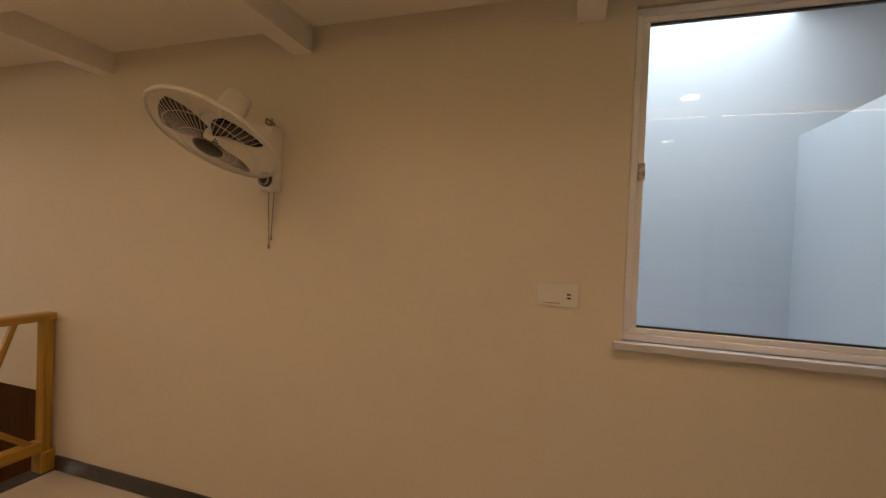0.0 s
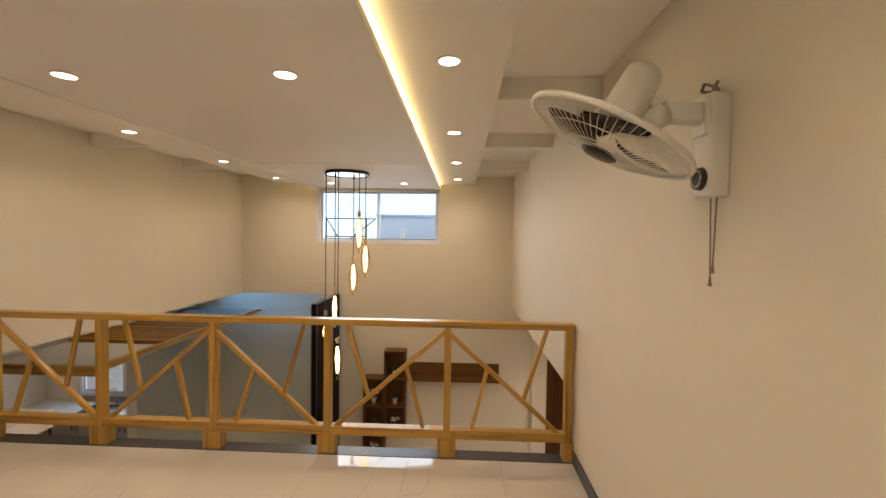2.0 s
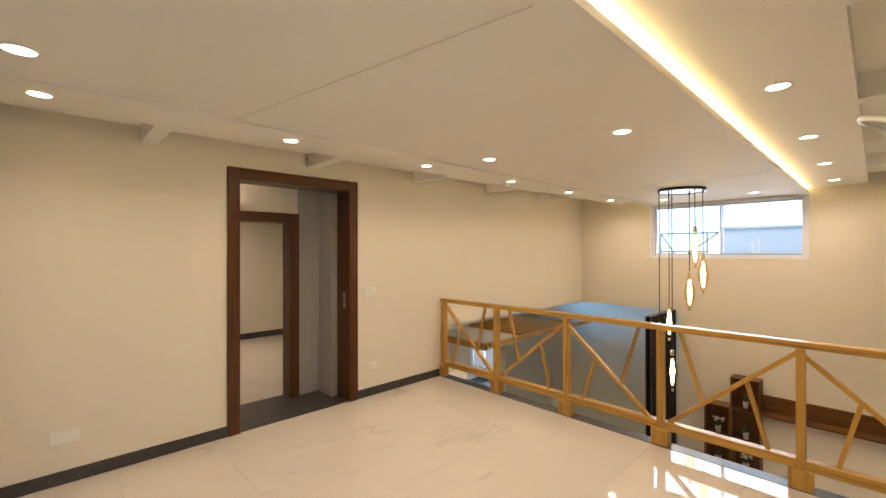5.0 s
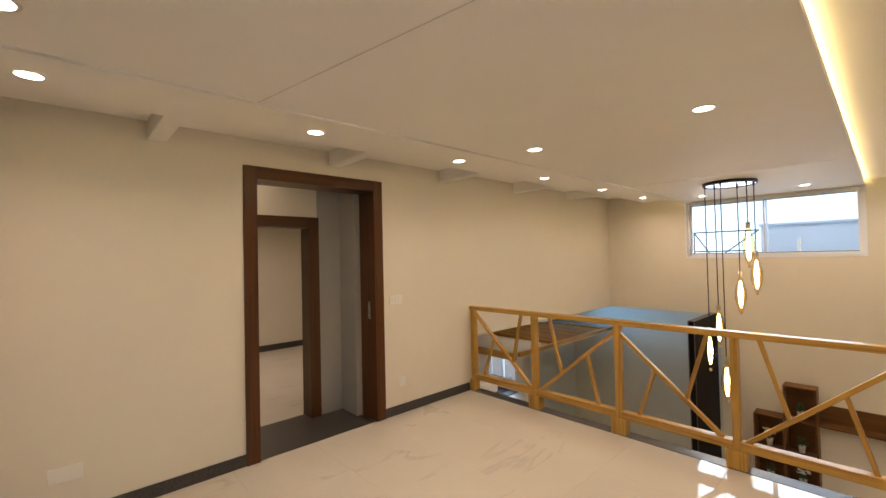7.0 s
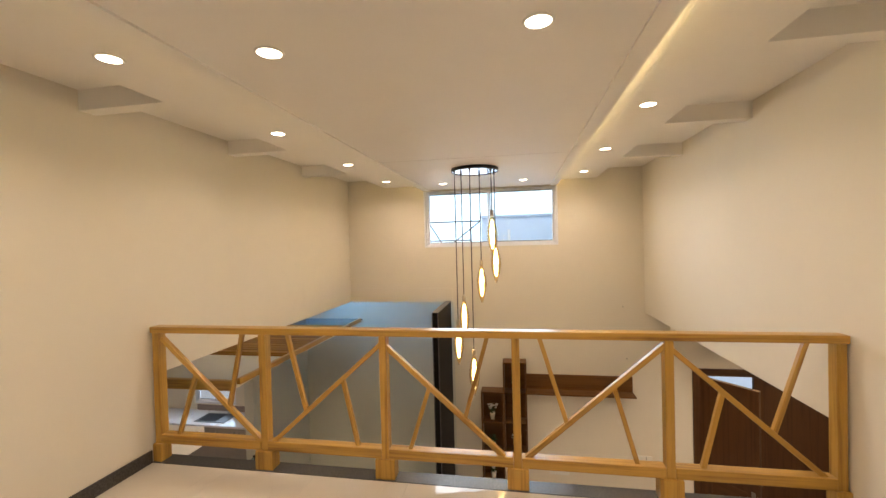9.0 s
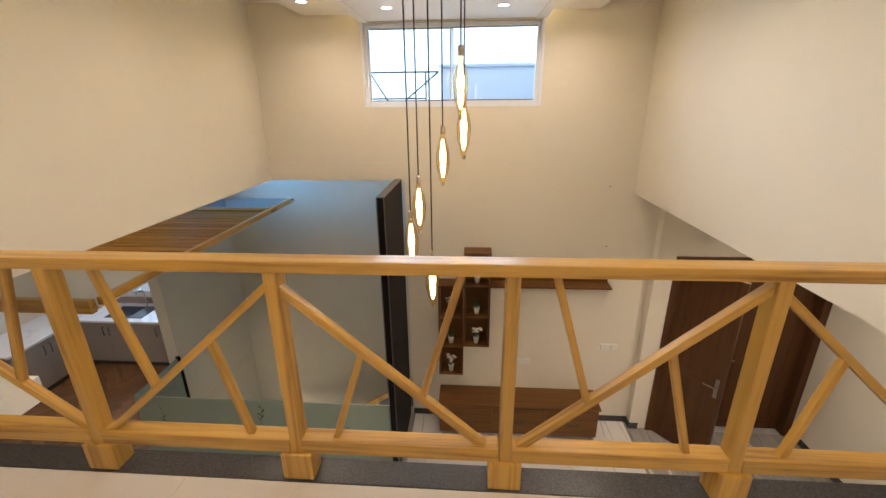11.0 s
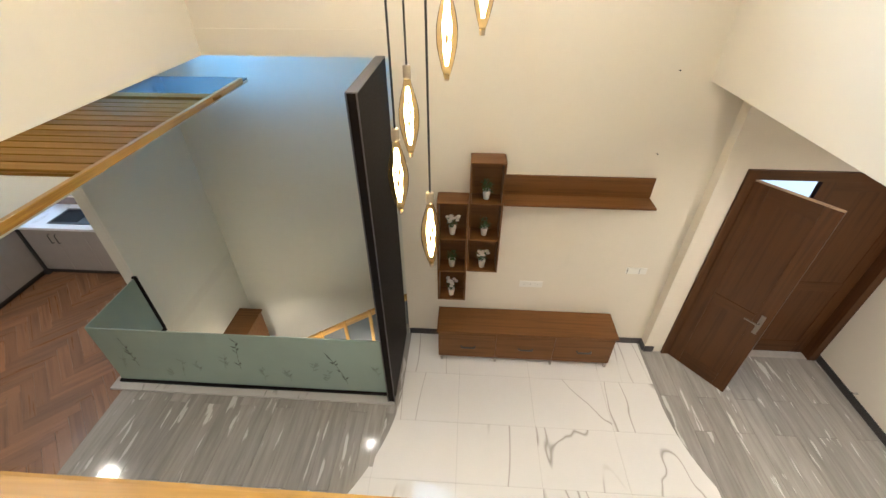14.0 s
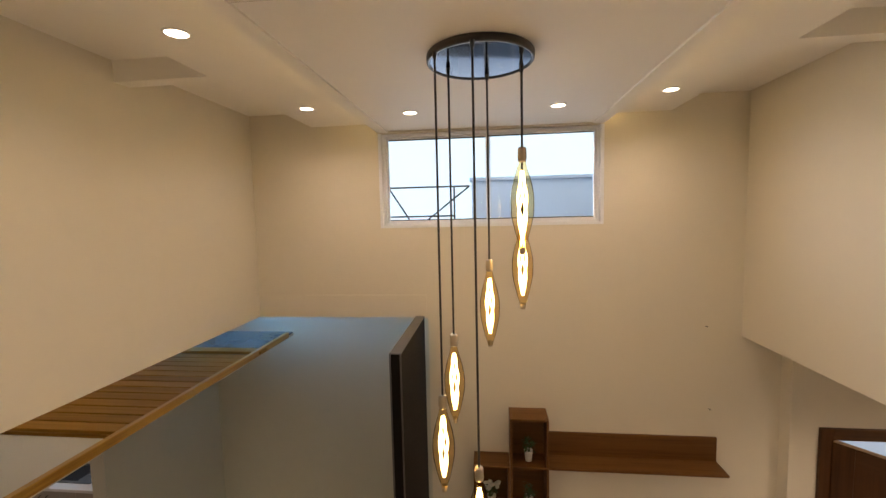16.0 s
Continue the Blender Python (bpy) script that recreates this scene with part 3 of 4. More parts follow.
def door_leaf(name, hinge, width, height, turn, label):
    """A teak leaf with raised panels, hinged at its own origin, opening about z."""
    d = thing(name, hinge, label, "door", "entrance door leaves")
    rz = Matrix.Translation(hinge) @ Matrix.Rotation(radians(turn), 4, "Z")

    def upright(nm, x0, x1, z0, z1, y0, y1, mat, bev=0.003):
        bm = bmesh.new()
        add_box(bm, (0, 0, 0), (z1 - z0, y1 - y0, x1 - x0), bev)
        return part(nm, bm, mat, d, "", rz @ Matrix.Translation((x1, y0, z0)) @ Matrix.Rotation(radians(-90), 4, "Y"))

    upright("slab", 0.003, width - 0.003, 0.008, height, -0.02, 0.02, M_DOORWOOD)
    for x0, x1 in ((0.003, 0.13), (width - 0.13, width - 0.003)):
        upright("stile", x0, x1, 0.008, height, -0.026, 0.026, M_DOORWOOD)
    for z0, z1 in ((0.008, 0.2), (1.0, 1.12), (height - 0.14, height)):
        bm = bmesh.new()
        add_box(bm, (0, 0, 0), (width - 0.262, 0.05, z1 - z0), 0.003)
        part("rail", bm, M_DOORWOOD, d, "", rz @ Matrix.Translation((0.131, -0.025, z0)))
    bm = bmesh.new()
    add_box(bm, (0.004, -0.0255, height), (width - 0.004, 0.0255, height + 0.002))
    part("top_edge", bm, M_PALEEDGE, d, "pale unstained top edge", rz)
    for s in (-1, 1):
        bm = bmesh.new()
        add_box(bm, (width - 0.085, s * 0.03 - 0.006, 0.92), (width - 0.045, s * 0.03 + 0.006, 1.16), 0.004)
        add_rod(bm, (width - 0.065, s * 0.03, 1.06), (width - 0.065, s * 0.075, 1.06), 0.009)
        add_rod(bm, (width - 0.065, s * 0.075, 1.06), (width - 0.19, s * 0.075, 1.06), 0.009, 0.007)
        part("handle", bm, M_SATIN, d, "satin steel lever handle", rz)
    return d


LEAF_H = ET - 0.09 - LOW - 0.006
door_leaf("door_leaf", (E0 + 0.095, 3.30, LOW + 0.001), 0.655, LEAF_H, -51.5, "dark teak entrance door leaf standing half open")
door_leaf("door_leaf", (E1 - 0.095, 3.43, LOW + 0.001), 0.955, LEAF_H, 180, "dark teak entrance door leaf kept shut")

# ---------------------------------------------------------------- balustrade
rail = thing("balustrade", (0, 0, 0.002), "varnished golden pine balustrade with slanted struts", "balustrade")
timber("top_rail", (0.004, 0.012, 0.903), (W - 0.004, 0.012, 0.903), 0.043, 0.08, M_PINE, rail, 0.006)
POSTS = (0.038, 0.84, 1.66, 2.465, 3.29, 4.103)
for x in POSTS:
    timber("post", (x, 0.012, 0.10), (x, 0.012, 0.881), 0.046, 0.066, M_PINE, rail, 0.004)
    bm = bmesh.new()
    wd = 0.034 if x in (0.038, 4.103) else 0.062
    add_box(bm, (0, -0.044, -wd), (0.122, 0.044, wd), 0.006)
    part("foot", bm, M_PINE, rail, "", Matrix.Translation((x, 0.008, 0.002)) @ Matrix.Rotation(radians(-90), 4, "Y"))
for a, b in zip(POSTS, POSTS[1:]):
    timber("bottom_rail", (a + 0.024, 0.012, 0.155), (b - 0.024, 0.012, 0.155), 0.06, 0.072, M_PINE, rail, 0.005)
STRUTS = [
    ((0.09, 0.82), (0.80, 0.175)), ((0.68, 0.874), (0.575, 0.40)), ((0.325, 0.60), (0.18, 0.18)),
    ((0.895, 0.175), (1.625, 0.815)), ((1.01, 0.874), (1.125, 0.40)), ((1.385, 0.59), (1.475, 0.18)),
    ((1.69, 0.80), (2.39, 0.17)), ((1.94, 0.56), (1.815, 0.18)), ((2.298, 0.874), (2.158, 0.39)),
    ((2.51, 0.17), (3.255, 0.835)), ((2.605, 0.874), (2.748, 0.39)), ((3.01, 0.60), (3.125, 0.18)),
    ((3.325, 0.815), (4.04, 0.175)), ((3.56, 0.60), (3.46, 0.18)), ((3.955, 0.874), (3.81, 0.41)),
]
for k, ((x0, z0), (x1, z1)) in enumerate(STRUTS):
    reach = 0.03 if k % 3 == 0 else 0.012
    ux, uz = (Vector((x1 - x0, z1 - z0)).normalized() * reach)
    timber("strut", (x0 - ux, 0.012, z0 - uz), (x1 + ux, 0.012, z1 + uz), 0.029 if k % 3 == 0 else 0.025, 0.034 if k % 3 == 0 else 0.028, M_PINE, rail, 0.003)


# ---------------------------------------------------------------- lamps
def downlight(x, y, z, power):
    d = thing("downlight", (x, y, z), "round white recessed downlight, seen overhead or added unseen, switched on", "downlight", "recessed ceiling downlights")
    bm = bmesh.new()
    add_lathe(bm, [(0.044, 0.0), (0.046, -0.005), (0.054, -0.005), (0.057, -0.0005), (0.057, 0.0)], 24)
    part("trim_ring", bm, M_PLASTIC, d, "", Matrix.Translation((x, y, z)), True)
    bm = bmesh.new()
    bmesh.ops.create_circle(bm, cap_ends=True, segments=24, radius=0.045)
    part("lens", bm, M_LENS, d, "glowing frosted lens", Matrix.Translation((x, y, z - 0.003)))
    lamp = new("downlight_lamp", bpy.data.lights.new("downlight_lamp", "AREA"))
    lamp.data.shape, lamp.data.size, lamp.data.energy, lamp.data.color = "DISK", 0.09, power, WARM
    lamp.data.spread = radians(150)
    lamp.location = (x, y, z - 0.008)


POWER = 5.5
for k in range(6):
    y = 2.84 - 1.26 * k
    downlight(0.80, y, STRIP, POWER)
    downlight(3.305, y, STRIP, POWER)
for y in (2.84, -0.96, -3.5):
    downlight(1.56, y, PANEL, POWER)
    downlight(2.58, y, PANEL, POWER)
# unseen downlights added to brighten the lower hall, entrance and kitchen
for x, y in ((0.6, -1.0), (2.2, -1.0), (3.6, -1.0), (5.4, 1.6), (-3.2, 2.6), (-3.2, -0.4)):
    z = UNDER_R if x > 5 else (0.0 if y > 0 else -0.2)
    downlight(x, y, z, 42.0 if x > 5 else 22.0)
# unseen lamps added to light the room beyond and the small lobby
downlight(-2.6, -1.9, 2.4, 26.0)
downlight(-0.38, -2.3, 2.4, 2.0)
# hidden lamps added for the warm light from down the stair
for x in (-0.8, 0.6):
    downlight(x, 3.0, -3.0, 34.0)
# two more added to brighten the landing boards and the stair's back wall
downlight(-0.9, 2.4, 1.3, 5.0)
downlight(0.5, 4.0, 1.3, 3.5)

# pendant: round canopy, cords and six long amber filament bulbs
PEND = (2.07, 1.86)
pend = thing("pendant_lamp", (PEND[0], PEND[1], PANEL), "cluster pendant with long amber filament bulbs on black cords", "pendant lamp")
bm = bmesh.new()
add_lathe(bm, [(0.0, 0.0), (0.226, 0.0), (0.230, -0.031), (0.0, -0.031)], 96)
# blue in the base colour stands in for the window mirrored in the disc
M_CANOPY = plain("sky_tinted_dark_canopy", (0.026, 0.044, 0.078), 0.06, 1.0, 0.03)
part("canopy", bm, M_CANOPY, pend, "polished dark mirror canopy, tinted with the window's blue reflection", Matrix.Translation((PEND[0], PEND[1], PANEL)))
bm = bmesh.new()
add_lathe(bm, [(0.232, 0.0), (0.243, -0.002), (0.245, -0.006), (0.245, -0.032), (0.241, -0.037), (0.2325, -0.036), (0.232, 0.0)], 96)
part("canopy_rim", bm, M_DARKPLASTIC, pend, "matt black rim", Matrix.Translation((PEND[0], PEND[1], PANEL)), True)
BULBS = [(2.245, 1.72, 1.76, 0.44), (2.263, 1.95, 1.465, 0.455), (2.10, 2.04, 1.245, 0.465), (1.918, 1.915, 0.885, 0.455), (1.879, 1.71, 0.66, 0.455), (2.043, 1.62, 0.382, 0.455)]
for x, y, top, ln in BULBS:
    bm = bmesh.new()
    add_rod(bm, (x, y, PANEL - 0.03), (x, y, top), 0.005, None, 8)
    add_rod(bm, (x, y, PANEL - 0.06), (x, y, PANEL - 0.03), 0.008, 0.011, 8)
    part("cord", bm, M_DARKPLASTIC, pend, "black braided cord")
    bm = bmesh.new()
    add_lathe(bm, [(0.0, 0.0), (0.014, 0.0), (0.019, -0.006), (0.02, -0.05), (0.017, -0.062), (0.0, -0.062)], 16)
    part("bulb_cap", bm, M_BRASS, pend, "pale metal lamp holder", Matrix.Translation((x, y, top)), True)
    bm = bmesh.new()
    r = 0.052
    prof = [(0.016, -0.055), (0.018, -0.075), (0.027, -0.11), (0.040, -0.155), (r * 0.97, -0.21), (r, -0.25), (r * 0.95, -0.295), (0.038, -0.35), (0.025, -0.40), (0.015, -0.43), (0.012, -0.445), (0.0, -0.452)]
    add_lathe(bm, [(a, b * ln / 0.455) for a, b in prof], 24)
    bulb = part("bulb", bm, M_AMBER, pend, "long tapered amber glass bulb", Matrix.Translation((x, y, top)), True)
    bulb.visible_shadow = False
    bm = bmesh.new()
    for k in range(4):
        a = k * math.pi / 2
        pts = [((0.004 + 0.016 * math.sin(math.pi * u)) * math.cos(a + u * 4), (0.004 + 0.016 * math.sin(math.pi * u)) * math.sin(a + u * 4), -0.10 - u * 0.29) for u in [i / 14 for i in range(15)]]
        add_tube(bm, pts, 0.005, 6)
    part("filament", bm, M_FILAMENT, bulb, "glowing filament", Matrix.Translation((x, y, top)))
    bm = bmesh.new()
    add_lathe(bm, [(0.012, -0.43), (0.014, -0.44), (0.012, -0.46), (0.0, -0.462)], 12)
    part("tip", bm, M_BRASS, bulb, "", Matrix.Translation((x, y, top)), True)


# ---------------------------------------------------------------- lower hall: stair guard and fin
M_DARKSTEEL = plain("dark_steel_edge", (0.16, 0.15, 0.15), 0.35, 0.9, 0.05)
fin = thing("black_fin", (1.52, 2.93, LOW), "tall black lacquered partition with steel edges", "partition")
box("panel", (1.462, 2.425, LOW), (1.526, FAR - 0.002, 0.597), M_BLACK, fin, 0.004)
box("edge_trim", (1.455, 2.416, LOW), (1.464, 2.425, 0.600), M_DARKSTEEL, fin, 0.001, "thin steel edge")
box("edge_trim", (1.524, 2.416, LOW), (1.533, 2.425, 0.600), M_DARKSTEEL, fin, 0.001, "thin steel edge")
box("top_trim", (1.455, 2.425, 0.597), (1.533, FAR - 0.034, 0.604), M_DARKSTEEL, fin, 0.001, "thin steel edge")

guard = thing("glass_guard", (0, 2.52, LOW), "frosted green glass guard with dark leaf-shaped marks", "glass guard")
box("pane", (-1.6, 2.515, LOW + 0.05), (1.455, 2.527, -1.8), M_GREENGLASS, guard, 0.001)
box("pane", (-1.606, 2.53, LOW + 0.05), (-1.594, 3.3, -1.8), M_GREENGLASS, guard, 0.001)
rng = random.Random(11)
for k in range(13):
    # a sprig of marks: a bent stem with narrow leaves on both sides
    bm = bmesh.new()
    sx, sz, lean = -1.45 + 0.23 * k + rng.uniform(-0.07, 0.07), LOW + rng.uniform(0.12, 0.36), rng.uniform(-0.35, 0.35)
    high = 0.46 if k % 5 == 1 else rng.uniform(0.14, 0.32)
    stem = [(sx + lean * high * (u / 5) ** 1.4, sz + high * u / 5) for u in range(6)]
    for (ax, az), (bx, bz) in zip(stem, stem[1:]):
        add_rod(bm, (ax, 2.5135, az), (bx, 2.5135, bz), 0.0022, 0.0018, 5)
    for k2 in range(11):
        if rng.random() < 0.3:
            continue
        u = rng.uniform(0.1, 1.0) * 4.99
        i = int(u)
        px, pz = (stem[i][q] + (stem[i + 1][q] - stem[i][q]) * (u - i) for q in (0, 1))
        a, ln, wd = rng.choice((-1, 1)) * rng.uniform(0.4, 1.1) + math.pi / 2, rng.uniform(0.04, 0.085), rng.uniform(0.006, 0.012)
        d, e = Vector((math.cos(a), 0, math.sin(a))), Vector((-math.sin(a), 0, math.cos(a)))
        o = Vector((px, 2.5138, pz))
        pts = [o, o + d * ln * 0.35 + e * wd, o + d * ln, o + d * ln * 0.4 - e * wd]
        face = bm.faces.new([bm.verts.new(p) for p in pts])
        lift = bmesh.ops.extrude_face_region(bm, geom=[face])
        bmesh.ops.translate(bm, vec=(0, -0.0012, 0), verts=[v for v in lift["geom"] if isinstance(v, bmesh.types.BMVert)])
    part("leaf_sprig", bm, M_LEAFMARK if k % 5 == 1 else M_FAINTMARK, guard, "dark sprig of leaf-shaped marks" if k % 5 == 1 else "faint sprig of leaf-shaped marks")
box("channel", (-1.62, 2.49, LOW), (1.455, 2.55, LOW + 0.055), M_BLACK, guard, 0.003, "black base channel")
box("channel", (-1.62, 2.55, LOW), (-1.575, 3.3, LOW + 0.055), M_BLACK, guard, 0.003, "black base channel")
box("wall_channel", (-1.62, 3.27, LOW + 0.055), (-1.57, 3.3, -1.78), M_BLACK, guard, 0.003, "black wall channel")
tagged(box("kerb", (-1.68, 2.491, LOW), (-1.622, 3.3, LOW + 0.03), M_KERB, None, 0.004, "grey-white marble kerb beside the glass guard"), kind="structure")
tagged(box("kerb", (-1.68, 2.40, LOW), (1.53, 2.49, LOW + 0.03), M_KERB, None, 0.004, "grey-white marble kerb before the glass guard"), kind="structure")

# stair flight going down along the back wall
stair = thing("staircase", (0, 4.5, -5.2), "pale stone stair going down with a pine handrail", "staircase")
for k in range(9):
    x1 = 1.55 - 0.27 * k
    zt = -3.5 - 0.175 * k
    box("step", (x1 - 0.29, 4.05, zt - 0.16), (x1, 4.99, zt), M_TILE, stair, 0.004)
timber("stringer", (1.5, 4.03, -3.57), (-0.9, 4.03, -5.1), 0.14, 0.04, M_PINE, stair)
timber("handrail", (1.5, 4.03, -2.6), (-0.5, 4.03, -3.86), 0.075, 0.05, M_PINE, stair)
bm = bmesh.new()
slab = [bm.verts.new((x, 4.035, z)) for x, z in ((1.5, -2.65), (-0.5, -3.91), (-0.5, -4.75), (1.5, -3.49))]
lift = bmesh.ops.extrude_face_region(bm, geom=[bm.faces.new(slab)])
bmesh.ops.translate(bm, vec=(0, 0.012, 0), verts=[v for v in lift["geom"] if isinstance(v, bmesh.types.BMVert)])
bmesh.ops.recalc_face_normals(bm, faces=bm.faces[:])
part("infill_panel", bm, plain("smoked_grey_panel", (0.10, 0.115, 0.13), 0.15), stair, "smoked grey glass infill")
for k in range(5):
    x = 1.3 - 0.4 * k
    zr = -2.6 - (1.5 - x) * 0.63
    timber("baluster", (x, 4.0, zr - 0.85), (x, 4.0, zr + 0.075), 0.045, 0.03, M_PINE, stair)
chest = thing("wooden_chest", (-1.3, 4.2, -5.2), "dark brown wooden cabinet at the foot of the stair", "cabinet")
box("body", (-1.595, 4.15, -5.2), (-1.22, 4.7, -3.76), M_WALNUT, chest, 0.006)
box("top", (-1.597, 4.13, -3.76), (-1.20, 4.72, -3.72), M_WALNUT, chest, 0.006)

# landing of wooden boards beyond the left wall
land = thing("landing", (-0.9, 2.9, 0.0), "timber-edged landing with brown slatted boards", "landing")
M_SLATE = plain("polished_slate", (0.10, 0.12, 0.14), 0.18, 0, 0.15, 6)
box("slab", (-1.6, 1.2, 0.06), (-0.282, 4.6, 0.09), M_GREYWALL, land, 0.003)
box("stone_top", (-1.595, 3.705, 0.09), (-0.285, 4.6, 0.108), M_SLATE, land, 0.003, "dark polished stone slab")
bm = bmesh.new()
add_box(bm, (0, -0.02, -0.03), (3.2, 0.02, 0.03), 0.005)
part("edge_beam", bm, M_PINE, land, "pine edge beam", Matrix.Translation((-0.255, 1.2, 0.125)) @ Matrix.Rotation(radians(90), 4, "Z"))
timber("front_beam", (-1.6, 1.18, 0.09), (-0.296, 1.18, 0.09), 0.1, 0.05, M_PINE, land)
M_BOARD = wood("brown_boards", (0.36, 0.185, 0.034), (0.25, 0.122, 0.021), 0.6, 1.0, 20.0, 0.0, 0.3)
M_BOARD.node_tree.nodes["Principled BSDF"].inputs["Specular IOR Level"].default_value = 0.15
box("bed", (-1.59, 2.2, 0.09), (-0.285, 3.7, 0.112), M_BOARD, land, 0.002)
for k in range(13):
    y = 2.21 + 0.115 * k
    bm = bmesh.new()
    add_box(bm, (0, 0, 0), (1.295, 0.101, 0.022), 0.004)
    part("slat", bm, M_BOARD, land, "", Matrix.Translation((-1.585, y, 0.112)))
timber("cross_board", (-1.5, 3.82, 0.124), (-0.33, 4.36, 0.124), 0.03, 0.12, M_BOARD, land)

# ---------------------------------------------------------------- wall unit with plants
unit = thing("wall_shelf", (2.3, FAR, -1.9), "walnut display shelf of stacked open boxes", "shelf")
Y0, Y1 = 3.225, FAR - 0.001
T = 0.018


def open_column(x0, x1, top, cells, step):
    bot = top - cells * step
    for x in (x0, x1 - T):
        bm = bmesh.new()
        add_box(bm, (0, 0, 0), (top - bot, Y1 - Y0, T), 0.002)
        part("side", bm, M_WALNUT, unit, "", Matrix.Translation((x + T, Y0, bot)) @ Matrix.Rotation(radians(-90), 4, "Y"))
    for k in range(cells + 1):
        z = top - k * step
        box("board", (x0 + T, Y0 + 0.001, z - T if k < cells else z), (x1 - T, Y1 - 0.012, z if k < cells else z + T), M_WALNUT, unit, 0.002)
    box("back", (x0 + T, Y1 - 0.012, bot), (x1 - T, Y1, top), M_WALNUT, unit)


open_column(1.945, 2.25, -0.63, 3, 0.415)
open_column(2.252, 2.57, -0.215, 3, 0.413)
ledge = thing("wall_ledge", (3.3, FAR, -0.63), "walnut ledge shelf with a tall back board", "shelf")
box("back_board", (2.572, FAR - 0.02, -0.625), (3.965, FAR - 0.001, -0.42), M_WALNUT, ledge, 0.002)
box("ledge_board", (2.572, Y0, -0.645), (3.965, FAR - 0.001, -0.625), M_WALNUT, ledge, 0.002)


def potted(x, z, kind):
    p = thing("potted_plant", (x, 3.30, z), "small artificial plant in a white pot on the shelf" if kind == "leaf" else "small artificial white flowers in a white pot on the shelf", "plant", "shelf plants")
    bm = bmesh.new()
    add_lathe(bm, [(0.0, 0.0), (0.026, 0.0), (0.037, 0.085), (0.039, 0.09), (0.034, 0.09), (0.032, 0.078), (0.0, 0.078)], 16)
    part("pot", bm, M_PLASTIC, p, "white tapered pot", Matrix.Translation((x, 3.30, z)), True)
    rng = random.Random(int(x * 100) + int(z * -100))
    bm = bmesh.new()
    for k in range(46 if kind == "leaf" else 26):
        a, h = rng.uniform(0, 6.28), rng.uniform(0.085, 0.19)
        r = rng.uniform(0.01, 0.06)
        s = rng.uniform(0.016, 0.028)
        m = Matrix.Translation((r * math.cos(a), r * math.sin(a), h)) @ Euler((rng.uniform(-0.9, 0.9), rng.uniform(-0.9, 0.9), a)).to_matrix().to_4x4()
        vs = [bm.verts.new(m @ Vector(c)) for c in ((-s, 0, 0), (0, -s * 0.45, 0.004), (s, 0, 0), (0, s * 0.45, 0.004))]
        bm.faces.new(vs)
    for k in range(7):
        a = k * 0.9
        add_rod(bm, (0, 0, 0.07), (0.035 * math.cos(a), 0.035 * math.sin(a), 0.16), 0.002, 0.0015, 5)
    part("leaves", bm, M_LEAF, p, "green leaves", Matrix.Translation((x, 3.30, z)))
    if kind != "leaf":
        bm = bmesh.new()
        for k in range(13):
            a, r, h = rng.uniform(0, 6.28), rng.uniform(0.0, 0.06), rng.uniform(0.15, 0.21)
            c = Vector((r * math.cos(a), r * math.sin(a), h))
            for j in range(6):
                b = j * 1.047 + a
                o = c + Vector((0.013 * math.cos(b), 0.013 * math.sin(b), 0.004))
                bmesh.ops.create_icosphere(bm, subdivisions=1, radius=0.011, matrix=Matrix.Translation(o) @ Matrix.Diagonal((1, 1, 0.6, 1)))
        part("flowers", bm, M_PETAL, p, "white petals", Matrix.Translation((x, 3.30, z)))
    return p


for x, z, kind in ((2.41, -0.61, "leaf"), (2.41, -1.023, "leaf"), (2.41, -1.436, "flower"), (2.095, -1.027, "flower"), (2.095, -1.442, "leaf"), (2.095, -1.857, "flower")):
    potted(x, z, kind)

# low console on castors
con = thing("tv_console", (3.0, 3.2, LOW), "long low walnut console with three drawers on castors", "console")
CZ0, CZ1, CY = LOW + 0.07, LOW + 0.51, 3.04
box("top", (1.945, CY - 0.012, CZ1 - 0.022), (3.965, FAR - 0.02, CZ1), M_WALNUT, con, 0.003)
box("body", (1.96, CY + 0.02, CZ0), (3.95, FAR - 0.022, CZ1 - 0.022), M_WALNUT, con, 0.002)
for k in range(3):
    x0 = 1.965 + k * 0.661
    dr = box("drawer", (x0, CY, CZ0 + 0.008), (x0 + 0.654, CY + 0.019, CZ1 - 0.045), M_WALNUT, con, 0.003)
    bm = bmesh.new()
    add_tube(bm, [(x0 + 0.26, CY, CZ0 + 0.2), (x0 + 0.27, CY - 0.022, CZ0 + 0.19), (x0 + 0.41, CY - 0.022, CZ0 + 0.19), (x0 + 0.42, CY, CZ0 + 0.2)], 0.009)
    part("pull", bm, M_DARKPLASTIC, dr, "dark bar pull")
for x in (2.0, 2.63, 3.28, 3.91):
    for y in (CY + 0.012, FAR - 0.08):
        bm = bmesh.new()
        add_rod(bm, (x - 0.012, y, LOW + 0.027), (x + 0.012, y, LOW + 0.027), 0.024, None, 14)
        add_box(bm, (x - 0.016, y - 0.01, LOW + 0.03), (x + 0.016, y + 0.01, CZ0))
        part("castor", bm, M_CHROME, con, "small castor wheel")


